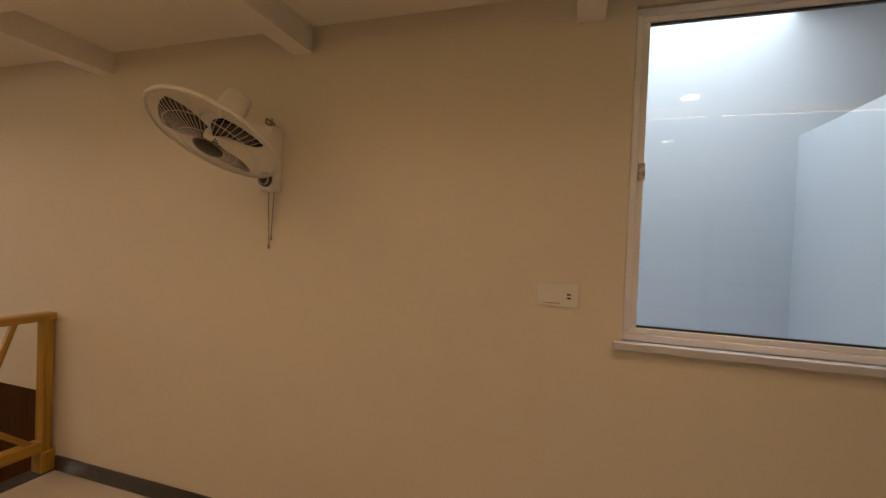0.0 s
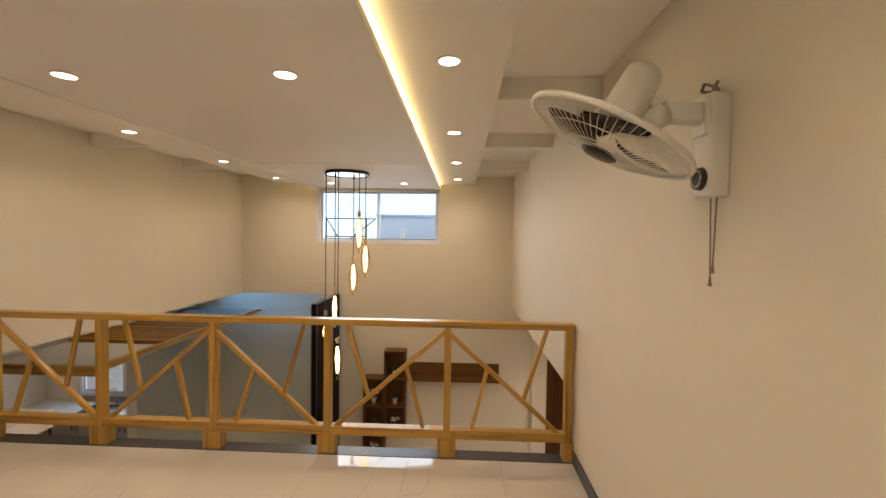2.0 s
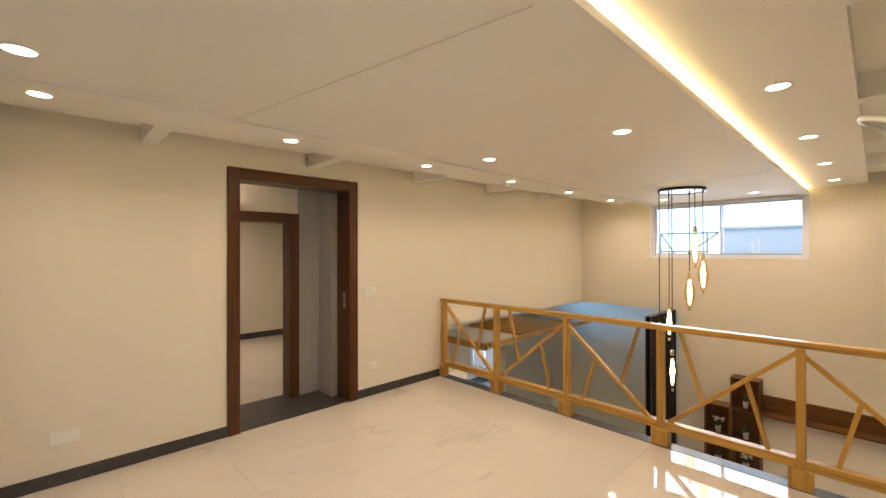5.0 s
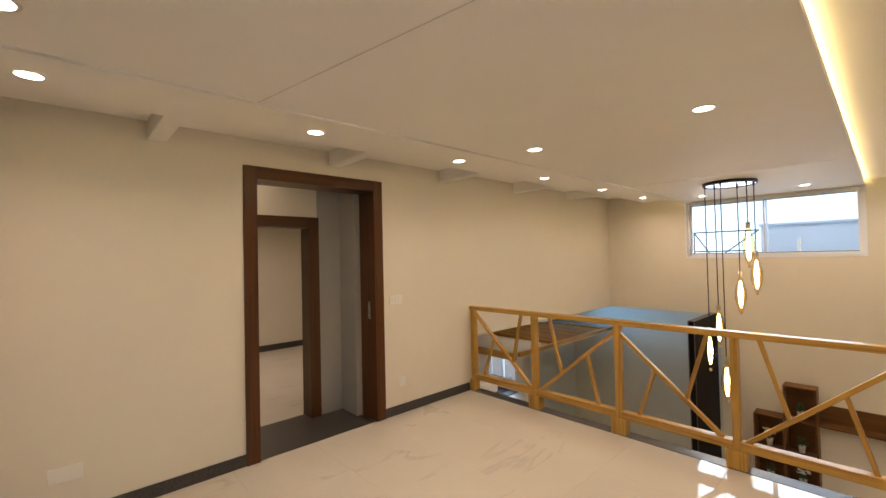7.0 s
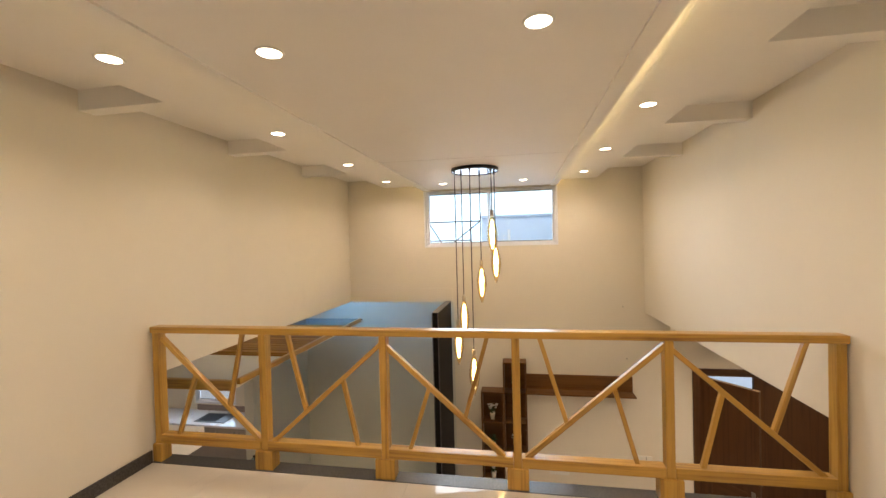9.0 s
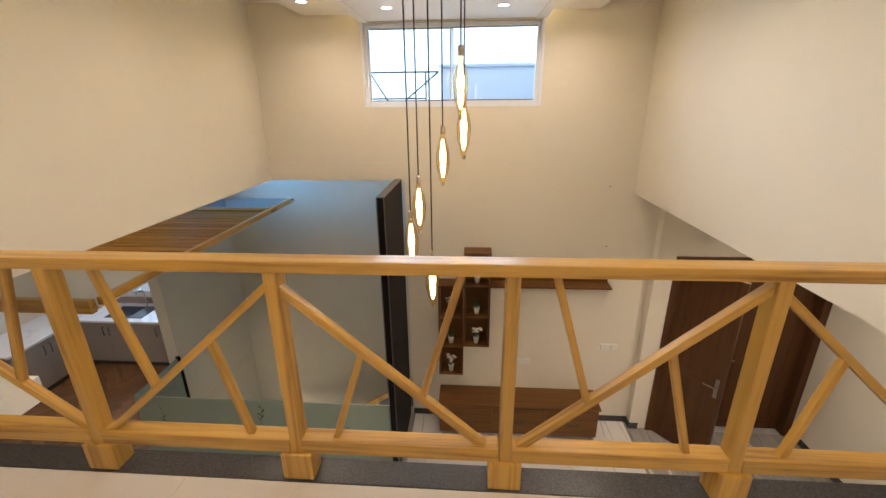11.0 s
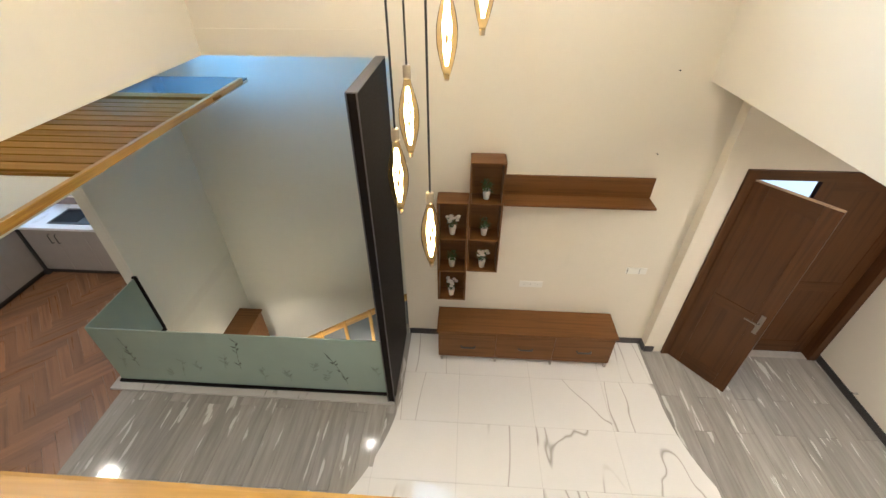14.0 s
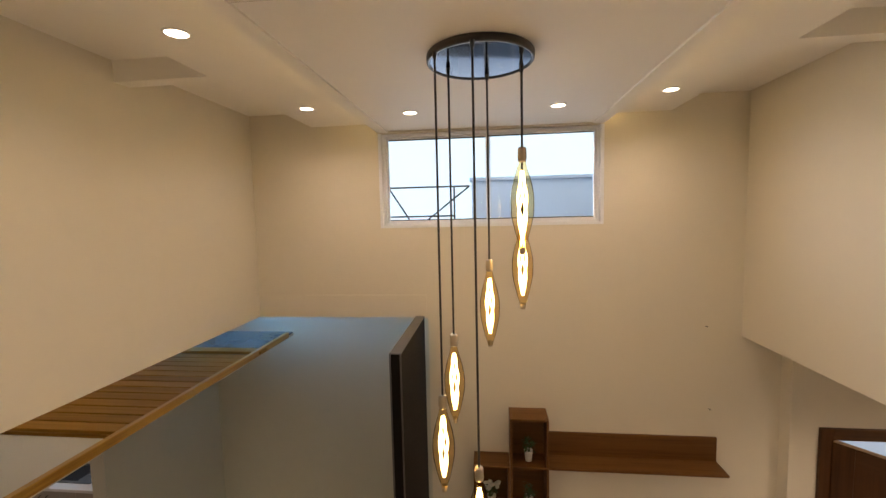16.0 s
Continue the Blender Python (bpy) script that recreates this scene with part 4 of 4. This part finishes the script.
def wall_plate(name, at, size, axis, label, slots):
    """Moulded switch or socket plate: size across and high; axis is the wall's normal."""
    p = thing(name, at, label, "switch")
    w, h = size
    turn = {"x": 90, "-x": -90, "-y": 0}[axis]
    m = Matrix.Translation(at) @ Matrix.Rotation(radians(turn), 4, "Z")
    bm = bmesh.new()
    add_box(bm, (-w / 2, -0.009, -h / 2), (w / 2, 0, h / 2), 0.003)
    part("plate", bm, M_PLASTIC, p, "", m)
    for a, b, c, d, dark in slots:
        bm = bmesh.new()
        add_box(bm, (a, -0.0125, b), (c, -0.0085, d), 0.001)
        part("rocker" if not dark else "slot", bm, M_DARKPLASTIC if dark else M_PLASTIC, p, "", m)
    return p


rock = [(-0.05, -0.028, -0.018, 0.028, 0), (-0.014, -0.028, 0.018, 0.028, 0), (0.022, -0.028, 0.05, 0.028, 0)]
wall_plate("switch_plate", (0.0, -1.03, 1.08), (0.15, 0.085), "x", "white switch plate on the cream wall", rock)
wall_plate("socket_plate", (0.0, -0.98, 0.30), (0.085, 0.085), "x", "white socket plate low on the cream wall", [(-0.028, -0.028, 0.028, 0.028, 0), (-0.012, -0.006, -0.008, 0.006, 1), (0.008, -0.006, 0.012, 0.006, 1)])
wall_plate("switch_plate", (0.0, -3.35, 0.30), (0.15, 0.085), "x", "white socket plate low on the cream wall", rock)
wall_plate("switch_plate", (W, -2.83, 1.24), (0.155, 0.09), "-x", "white switch plate with rockers beside the window", [(-0.06, -0.032, 0.02, 0.03, 0), (-0.055, -0.033, 0.01, -0.030, 1), (0.035, 0.0, 0.05, 0.006, 1), (0.035, -0.014, 0.05, -0.008, 1)])
wall_plate("socket_plate", (2.99, FAR, -1.78), (0.26, 0.085), "-y", "white socket plate over the console", [(-0.11, -0.03, -0.05, 0.03, 0), (-0.04, -0.03, 0.03, 0.03, 0), (0.04, -0.03, 0.11, 0.03, 0), (-0.085, -0.008, -0.08, 0.008, 1), (-0.01, -0.008, -0.005, 0.008, 1), (0.07, -0.008, 0.075, 0.008, 1)])
wall_plate("switch_plate", (4.09, FAR, -1.53), (0.22, 0.085), "-y", "white switch plate near the entrance", [(-0.09, -0.03, 0.02, 0.03, 0), (-0.098, -0.034, -0.094, 0.034, 1), (0.03, -0.034, 0.034, 0.034, 1)])


# ---------------------------------------------------------------- wall fan
M_CORD = plain("grey_brown_cord", (0.30, 0.24, 0.17), 0.6, 0, 0.1)


def wall_fan(at, facing):
    """Wall-mounted oscillating fan: plate, arm, motor, wire cage, blades, knob and pull cords. Built about its wall point."""
    f = thing("wall_fan", at, "white wall-mounted fan with a wire cage, at rest", "fan")
    T0 = Matrix.Translation(at)
    bm = bmesh.new()
    add_box(bm, (-0.06, -0.042, -0.148), (0.0, 0.042, 0.152), 0.009)
    add_box(bm, (-0.072, -0.036, 0.03), (-0.056, 0.036, 0.148), 0.006)
    part("wall_plate", bm, M_PLASTIC, f, "", T0)
    bm = bmesh.new()
    add_rod(bm, (-0.059, 0, -0.095), (-0.074, 0, -0.095), 0.035, 0.031, 24)
    part("speed_knob", bm, M_DARKPLASTIC, f, "dark speed dial with a pale ring", T0)
    bm = bmesh.new()
    add_lathe(bm, [(0.02, 0.0), (0.024, 0.003), (0.028, 0.0)], 20, Matrix.Translation((-0.074, 0, -0.095)) @ Matrix.Rotation(radians(-90), 4, "Y"))
    part("dial_ring", bm, M_CHROME, f, "", T0)
    bm = bmesh.new()
    add_box(bm, (-0.19, -0.024, 0.06), (-0.03, 0.024, 0.125), 0.014, Matrix.Rotation(radians(3), 4, "Y"))
    add_rod(bm, (-0.2, -0.035, 0.08), (-0.2, 0.045, 0.08), 0.034, 0.034, 16)
    part("arm", bm, M_PLASTIC, f, "", T0, True)
    hub = Vector((-0.325, 0.03, 0.034))
    n = Vector(facing).normalized()
    R = Matrix.Translation(at) @ Matrix.Translation(hub) @ n.to_track_quat("Z", "Y").to_matrix().to_4x4()
    bm = bmesh.new()
    add_lathe(bm, [(0.0, -0.228), (0.042, -0.226), (0.052, -0.216), (0.055, -0.20), (0.062, -0.09), (0.075, -0.06), (0.075, -0.045), (0.0, -0.045)], 24)
    part("motor", bm, M_PLASTIC, f, "rounded white motor housing", R, True)
    bm = bmesh.new()
    pv = R.inverted() @ (Matrix.Translation(at) @ Vector((-0.2, 0.01, 0.085)))
    add_rod(bm, pv, (0, 0, -0.12), 0.026, 0.03, 12)
    part("neck", bm, M_PLASTIC, f, "", R, True)
    rad = 0.257
    for name, sgn, depth in (("front_grille", 1, 0.055), ("rear_grille", -1, 0.06)):
        bm = bmesh.new()
        for k in range(60):
            a = 2 * math.pi * k / 60
            c, s = math.cos(a), math.sin(a)
            pts = [(r * c, r * s, sgn * depth * (1 - (r / rad) ** 2.6)) for r in (0.055, 0.11, 0.16, 0.205, rad)]
            add_tube(bm, pts, 0.0012 if sgn > 0 else 0.0016, 4)
        for r in (0.11, 0.18):
            z = sgn * depth * (1 - (r / rad) ** 2.6)
            ring = [(r * math.cos(2 * math.pi * k / 40), r * math.sin(2 * math.pi * k / 40), z) for k in range(41)]
            add_tube(bm, ring, 0.0015, 4)
        part(name, bm, M_PLASTIC, f, "white wire grille", R)
    bm = bmesh.new()
    add_lathe(bm, [(rad - 0.005, -0.006), (rad + 0.003, -0.009), (rad + 0.0065, 0.0), (rad + 0.003, 0.009), (rad - 0.005, 0.006)], 60)
    part("rim", bm, M_PLASTIC, f, "", R, True)
    bm = bmesh.new()
    add_lathe(bm, [(0.0, 0.066), (0.045, 0.064), (0.058, 0.056), (0.06, 0.048), (0.0, 0.048)], 28)
    part("badge", bm, M_DARKPLASTIC, f, "dark round badge on the grille", R, True)
    smoke = plain("smoke_blade", (0.105, 0.085, 0.075), 0.25, 0, 0.05)
    for k in range(3):
        a0 = 2 * math.pi * k / 3
        bm = bmesh.new()
        rows = []
        for i in range(7):
            r = 0.04 + 0.17 * i / 6
            half = 0.25 + 0.42 * math.sin(math.pi * (0.25 + 0.6 * i / 6))
            rows.append([bm.verts.new((r * math.cos(a0 + u * half), r * math.sin(a0 + u * half), 0.018 * u * (1 - 0.3 * i / 6))) for u in (-1, -0.5, 0, 0.5, 1)])
        for a, b in zip(rows, rows[1:]):
            for j in range(4):
                bm.faces.new((a[j], a[j + 1], b[j + 1], b[j]))
        bmesh.ops.solidify(bm, geom=bm.faces[:], thickness=0.003)
        part("blade", bm, smoke, f, "smoky plastic blade", R, True)
    for y, ln in ((-0.015, 0.2), (0.015, 0.24)):
        bm = bmesh.new()
        add_rod(bm, (-0.02, y, -0.15), (-0.02, y * 0.4, -0.15 - ln), 0.0024, None, 6)
        add_rod(bm, (-0.02, y * 0.4, -0.15 - ln - 0.025), (-0.02, y * 0.4, -0.15 - ln), 0.006, 0.0035, 8)
        part("pull_cord", bm, M_CORD, f, "grey-brown pull cord", T0)
    bm = bmesh.new()
    add_tube(bm, [(-0.01, 0.0, 0.148), (-0.02, 0.0, 0.175), (-0.05, 0.015, 0.19), (-0.06, 0.01, 0.165), (-0.035, 0.0, 0.16), (-0.008, 0.02, 0.2)], 0.0045, 8)
    part("cable", bm, M_CORD, f, "short grey supply cable", T0, True)
    return f


wall_fan((W, -1.51, 1.775), (-0.46, 0.10, -0.88))


# ---------------------------------------------------------------- kitchen
def base_unit(x0, x1, y0, y1, front, label):
    u = thing("kitchen_cabinet", ((x0 + x1) / 2, (y0 + y1) / 2, LOW), label, "cabinet", "kitchen base units")
    z0, z1 = LOW + 0.09, -1.87
    box("plinth", (x0 + 0.01, y0 + 0.04, LOW), (x1 - 0.045 if front == "x" else x1 - 0.01, y1, z0), M_DARKPLASTIC, u)
    box("body", (x0, y0 + (0.02 if front == "y" else 0), z0), (x1 - (0.02 if front == "x" else 0), y1, z1), M_CABINET, u)
    for k in range(2):
        if front == "y":
            w = (x1 - x0) / 2
            a = x0 + k * w
            d = box("door", (a + 0.002, y0, z0 + 0.003), (a + w - 0.002, y0 + 0.019, z1 - 0.003), M_CABINET, u, 0.002)
            hx = a + (w - 0.05 if k == 0 else 0.05)
            bm = bmesh.new()
            add_tube(bm, [(hx, y0, z1 - 0.08), (hx, y0 - 0.028, z1 - 0.09), (hx, y0 - 0.028, z1 - 0.22), (hx, y0, z1 - 0.23)], 0.006)
        else:
            w = (y1 - y0) / 2
            a = y0 + k * w
            d = box("door", (x1 - 0.019, a + 0.002, z0 + 0.003), (x1, a + w - 0.002, z1 - 0.003), M_CABINET, u, 0.002)
            hy = a + (w - 0.05 if k == 0 else 0.05)
            bm = bmesh.new()
            add_tube(bm, [(x1, hy, z1 - 0.08), (x1 + 0.028, hy, z1 - 0.09), (x1 + 0.028, hy, z1 - 0.22), (x1, hy, z1 - 0.23)], 0.006)
        part("pull", bm, M_DARKPLASTIC, d, "dark bow handle")
    return u


for k in range(2):
    base_unit(-4.0 + k * 0.9, -3.1 + k * 0.9 - 0.003, 4.28, KY1 - 0.005, "y", "greige laminate base cabinet with dark handles")
base_unit(-4.72, -4.03, 3.2, 4.25, "x", "greige laminate base cabinet with dark handles")
tagged(box("filler_post", (-4.72, 4.25, LOW), (-4.002, KY1 - 0.005, -1.87), M_DARKPLASTIC, None, 0.002, "dark corner filler between the kitchen units"), category="cabinet")
oven = thing("oven", (-4.37, 2.85, LOW), "dark glass-fronted cooker at the end of the kitchen run", "oven")
box("body", (-4.72, 2.55, LOW), (-4.03, 3.19, -1.84), M_DARKPLASTIC, oven, 0.005)
box("door", (-4.03, 2.58, LOW + 0.2), (-4.01, 3.16, -2.0), M_BLACK, oven, 0.004)
top = thing("worktop", (-3.4, 4.5, -1.87), "white stone worktop along the kitchen wall", "worktop")
box("run", (-4.0, 4.25, -1.87), (-1.76, KY1 - 0.002, -1.83), M_WORKTOP, top, 0.004)
box("return_run", (-4.73, 3.2, -1.87), (-4.002, KY1 - 0.002, -1.83), M_WORKTOP, top, 0.004)
tagged(box("splashback", (-4.0, KY1 - 0.012, -1.83), (-1.76, KY1, KWZ0), plain("splash_tile", (0.30, 0.24, 0.22), 0.2), None, 0, "brown glazed splashback behind the worktop"), kind="structure")
sink = thing("kitchen_sink", (-3.3, 4.55, -1.83), "dark composite sink with a steel tap", "sink")
box("rim", (-3.62, 4.36, -1.829), (-2.98, 4.76, -1.82), M_DARKPLASTIC, sink, 0.003)
box("basin", (-3.58, 4.40, -1.824), (-3.2, 4.72, -1.818), M_BLACK, sink, 0.001)
bm = bmesh.new()
add_tube(bm, [(-3.2, 4.78, -1.83), (-3.2, 4.78, -1.55), (-3.2, 4.74, -1.5), (-3.2, 4.66, -1.49), (-3.2, 4.62, -1.53)], 0.012)
part("tap", bm, M_CHROME, sink, "bent steel tap", None, True)

# built-in shelves by the left wall behind the walk
book = thing("open_shelves", (0.16, -4.4, 0), "pale wooden open shelves against the wall", "shelf")
M_SHELF = wood("pale_oak", (0.42, 0.27, 0.14), (0.28, 0.16, 0.08), 0.45, 1, 24, 0, 0.1)
for y in (-5.3, -4.45, -3.64):
    box("upright", (0.014, y - 0.018, 0.09), (0.30, y, 2.05), M_SHELF, book, 0.002)
for k in range(7):
    z = 0.09 + 0.32 * k
    for y0, y1 in ((-5.3, -4.468), (-4.45, -3.658)):
        box("shelf_board", (0.014, y0, z), (0.298, y1, z + 0.022), M_SHELF, book, 0.002)

# door stop on the entrance wall
stop = thing("door_stop", (6.48, 2.75, LOW + 0.14), "small steel door stop on the entrance wall", "door stop")
bm = bmesh.new()
add_rod(bm, (6.48, 2.75, LOW + 0.14), (6.42, 2.75, LOW + 0.14), 0.011, 0.009, 10)
part("stem", bm, M_CHROME, stop)
bm = bmesh.new()
add_rod(bm, (6.42, 2.75, LOW + 0.14), (6.405, 2.75, LOW + 0.14), 0.016, 0.014, 12)
part("buffer", bm, M_DARKPLASTIC, stop, "dark rubber buffer")

# nails left in the far wall
for x, z in ((3.86, 0.52), (3.9, -0.18)):
    bm = bmesh.new()
    add_rod(bm, (x, FAR, z), (x, FAR - 0.025, z + 0.004), 0.003, 0.003, 8)
    add_rod(bm, (x, FAR - 0.025, z + 0.004), (x, FAR - 0.028, z + 0.004), 0.0055, 0.0055, 10)
    tagged(part("wall_nail", bm, M_DARKPLASTIC, None), "small dark nail in the cream wall", "nail", "wall nails")

# ---------------------------------------------------------------- outside
structure("lightwell_wall", [((5.6, -4.95, -3.0), (5.8, -2.6, 4.6)), ((W + 0.16, -2.75, 0.3), (5.6, -2.6, 4.6)), ((W + 0.16, -4.35, -3.0), (5.6, -4.2, 2.17))], M_CONCRETE, "rendered wall of the light well outside the side window")
structure("lightwell_ledge", [((W + 0.16, -4.2, 0.78), (5.6, -2.75, 0.9))], M_MARBLESILL, "pale floor of the light well")
M_SKY = glow("bright_sky", (0.53, 0.82, 1.0), 1.25)
tagged(box("backdrop", (-45, 60, -6), (45, 60.2, 45), M_SKY, None, 0, "plain bright overcast sky"), kind="structure")
tagged(box("backdrop", (40, -60, -6), (40.2, 30, 45), M_SKY, None, 0, "plain bright overcast sky"), kind="structure")
par = thing("roof_parapet", (3.1, 4.28, -3.0), "pale blue rendered parapet outside the high window", "parapet")
box("wall", (1.93, 4.2, -3.0), (4.3, 4.36, 1.82), M_OUTWALL, par, 0.008)
box("coping", (1.91, 4.18, 1.82), (4.3, 4.38, 1.855), M_OUTWALL, par, 0.006)
gate = thing("metal_frame", (1.5, 4.2, 1.4), "dark steel frame outside the high window", "frame")
for p, q in (((1.06, 4.2, 1.773), (1.91, 4.2, 1.773)), ((1.06, 4.2, 1.773), (1.29, 4.2, 1.41)), ((1.91, 4.2, 1.773), (1.44, 4.2, 1.41)), ((1.06, 4.2, 1.40), (1.06, 4.2, 1.773)), ((1.75, 4.2, 1.40), (1.75, 4.2, 1.773)), ((1.06, 4.2, 1.47), (1.75, 4.2, 1.47))):
    bm = bmesh.new()
    add_rod(bm, p, q, 0.009, None, 8)
    part("bar", bm, M_DARKPLASTIC, gate)
rp = thing("roof_pipe", (2.36, 4.12, 1.0), "short white vent pipe outside the window", "pipe")
box("pipe", (2.34, 4.12, -3.0), (2.38, 4.17, 1.62), M_UPVC, rp, 0.006)
structure("ground", [((-60, 5.4, -3.2), (70, 90, -3.0)), ((6.7, -60, -3.2), (70, 5.4, -3.0)), ((1.8, 3.62, -3.2), (6.7, 5.4, -3.0))], plain("paving", (0.35, 0.34, 0.33), 0.8, 0, 0.1, 1.0), "pale paved ground outside")
ext = thing("porch_wall", (5.5, 6.2, -3), "pale rendered wall across the entrance path", "wall")
box("wall", (3.5, 6.0, -3.0), (9.0, 6.2, 0.4), M_OUTWALL, ext, 0.01)

# ---------------------------------------------------------------- floors, piece by piece
upper = tagged(box("floor", (0.0, BACK, -0.012), (W, -0.045, -0.006), M_PALEGROUT, None, 0, "cream polished marble-look tiled floor"), kind="structure")
tile_mesh = {}


def tile(parent, name, x0, y0, x1, y1, z0, z1, material, gap):
    w, d = round(x1 - x0 - gap, 4), round(y1 - y0 - gap, 4)
    key = (w, d, material.name)
    if key not in tile_mesh:
        bm = bmesh.new()
        add_box(bm, (0, 0, 0), (w, d, z1 - z0))
        tile_mesh[key] = mesh_of(name, bm, material)
    ob = new(name, tile_mesh[key])
    ob.matrix_basis = Matrix.Translation((x0 + gap / 2, y0 + gap / 2, z0))
    ob.parent = parent
    ob.matrix_parent_inverse = placed(parent).inverted()
    return ob


xs = [0.0, 0.59, 1.2, 1.81, 2.425, 3.04, 3.65, W]
ys = [-0.046 - 0.61 * k for k in range(13)]
ys[-1] = BACK
for x0, x1 in zip(xs, xs[1:]):
    for y1, y0 in zip(ys, ys[1:]):
        tile(upper, "tile", x0, y0, x1, y1, -0.006, 0.0, M_TILE, 0.0012)

lower = tagged(box("floor_lower", (-1.55, -3.2, LOW - 0.012), (6.48, 2.5, LOW - 0.009), M_GROUT, None, 0, "grey streaked plank tiles on the lower floor"), kind="structure")
n = 0
x = -1.55
while x < 6.47:
    x1 = min(x + 0.2, 6.48)
    y = -0.9 - (0.4 if n % 2 else 0.0)
    while y < 3.3:
        top_y = 2.44 if x1 < 1.56 else (FAR if x < 4.4 else 3.31)
        y1 = min(y + 1.2, top_y)
        if y1 - y > 0.05:
            tile(lower, "plank_tile", x, y, x1, y1, LOW - 0.009, LOW, M_PLANK, 0.003)
        y += 1.2
    n += 1
    x = x1
tagged(box("floor_lower_rear", (-1.55, -3.2, LOW - 0.009), (6.48, -1.31, LOW - 0.0005), M_PLANK, None, 0, "grey streaked tiles under the mezzanine"), kind="structure")


def flare(y):
    return 1.41 + 0.70 * max(0.0, (2.65 - y) / 1.62) ** 2.1


marble_floor = tagged(box("floor_marble", (2.0, 2.0, LOW - 0.001), (2.01, 2.01, LOW + 0.001), M_WHITEMARBLE, None, 0, "white veined marble inlay with curved edges in the lower floor"), kind="structure")
CX = 3.0
for i in range(-5, 5):
    for j in range(8):
        x0, x1 = CX + 0.02 + i * 0.8, CX + 0.02 + (i + 1) * 0.8 - 0.0015
        y1 = FAR - 0.002 - j * 0.6
        y0 = y1 - 0.5985
        if y0 < -0.9:
            continue
        pts_a, pts_b = [], []
        for k in range(7):
            y = y0 + (y1 - y0) * k / 6
            a, b = max(x0, CX - flare(y)), min(x1, CX + flare(y))
            if b - a > 0.004:
                pts_a.append((a, y))
                pts_b.append((b, y))
        if len(pts_a) < 2:
            continue
        bm = bmesh.new()
        va = [bm.verts.new((x, y, 0)) for x, y in pts_a]
        vb = [bm.verts.new((x, y, 0)) for x, y in pts_b]
        for k in range(len(va) - 1):
            bm.faces.new((va[k], vb[k], vb[k + 1], va[k + 1]))
        g = bmesh.ops.extrude_face_region(bm, geom=bm.faces[:])
        bmesh.ops.translate(bm, vec=(0, 0, 0.004), verts=[v for v in g["geom"] if isinstance(v, bmesh.types.BMVert)])
        part("marble_tile", bm, M_WHITEMARBLE, marble_floor, "", Matrix.Translation((0, 0, LOW + 0.0005)))

# herringbone boards of the kitchen
kit = tagged(box("floor_kitchen", (KX0, -3.2, LOW - 0.0155), (-1.62, KY1, LOW - 0.0135), M_GROUT, None, 0, "brown herringbone wooden floor in the kitchen"), kind="structure")
bw, bl = 0.12, 0.6
hb = bmesh.new()
add_box(hb, (0, 0, 0), (bl - 0.002, bw - 0.002, 0.009))
hmesh = mesh_of("board", hb, M_HERRING)
for i in range(-30, 40):
    for j in range(-12, 12):
        for turn in (0, 1):
            px, py = i * bw + j * bl, i * bw - j * bl
            a = radians(45)
            lx, ly = (px, py) if turn == 0 else (px, py + bw)
            ang = 45 if turn == 0 else 135
            ox = lx * math.cos(a) - ly * math.sin(a)
            oy = lx * math.sin(a) + ly * math.cos(a)
            X, Y = -3.1 + ox, 2.4 + oy
            if not (KX0 + 0.5 < X < -1.3 and 0.4 < Y < 4.3):
                continue
            m = Matrix.Translation((X, Y, LOW - 0.013)) @ Matrix.Rotation(radians(ang), 4, "Z")
            if turn:
                m = m @ Matrix.Translation((0, -bw, 0.0))
            far_x = [(m @ Vector((cx, cy, 0))).x for cx in (0, bl) for cy in (0, bw)]
            if max(far_x) > -1.1 or min(far_x) > -1.58 or min(far_x) < KX0 or (Y > 2.5 and max(far_x) > -1.66):
                continue
            ob = new("board", hmesh)
            ob.matrix_basis = m
            ob.parent = kit
            ob.matrix_parent_inverse = placed(kit).inverted()
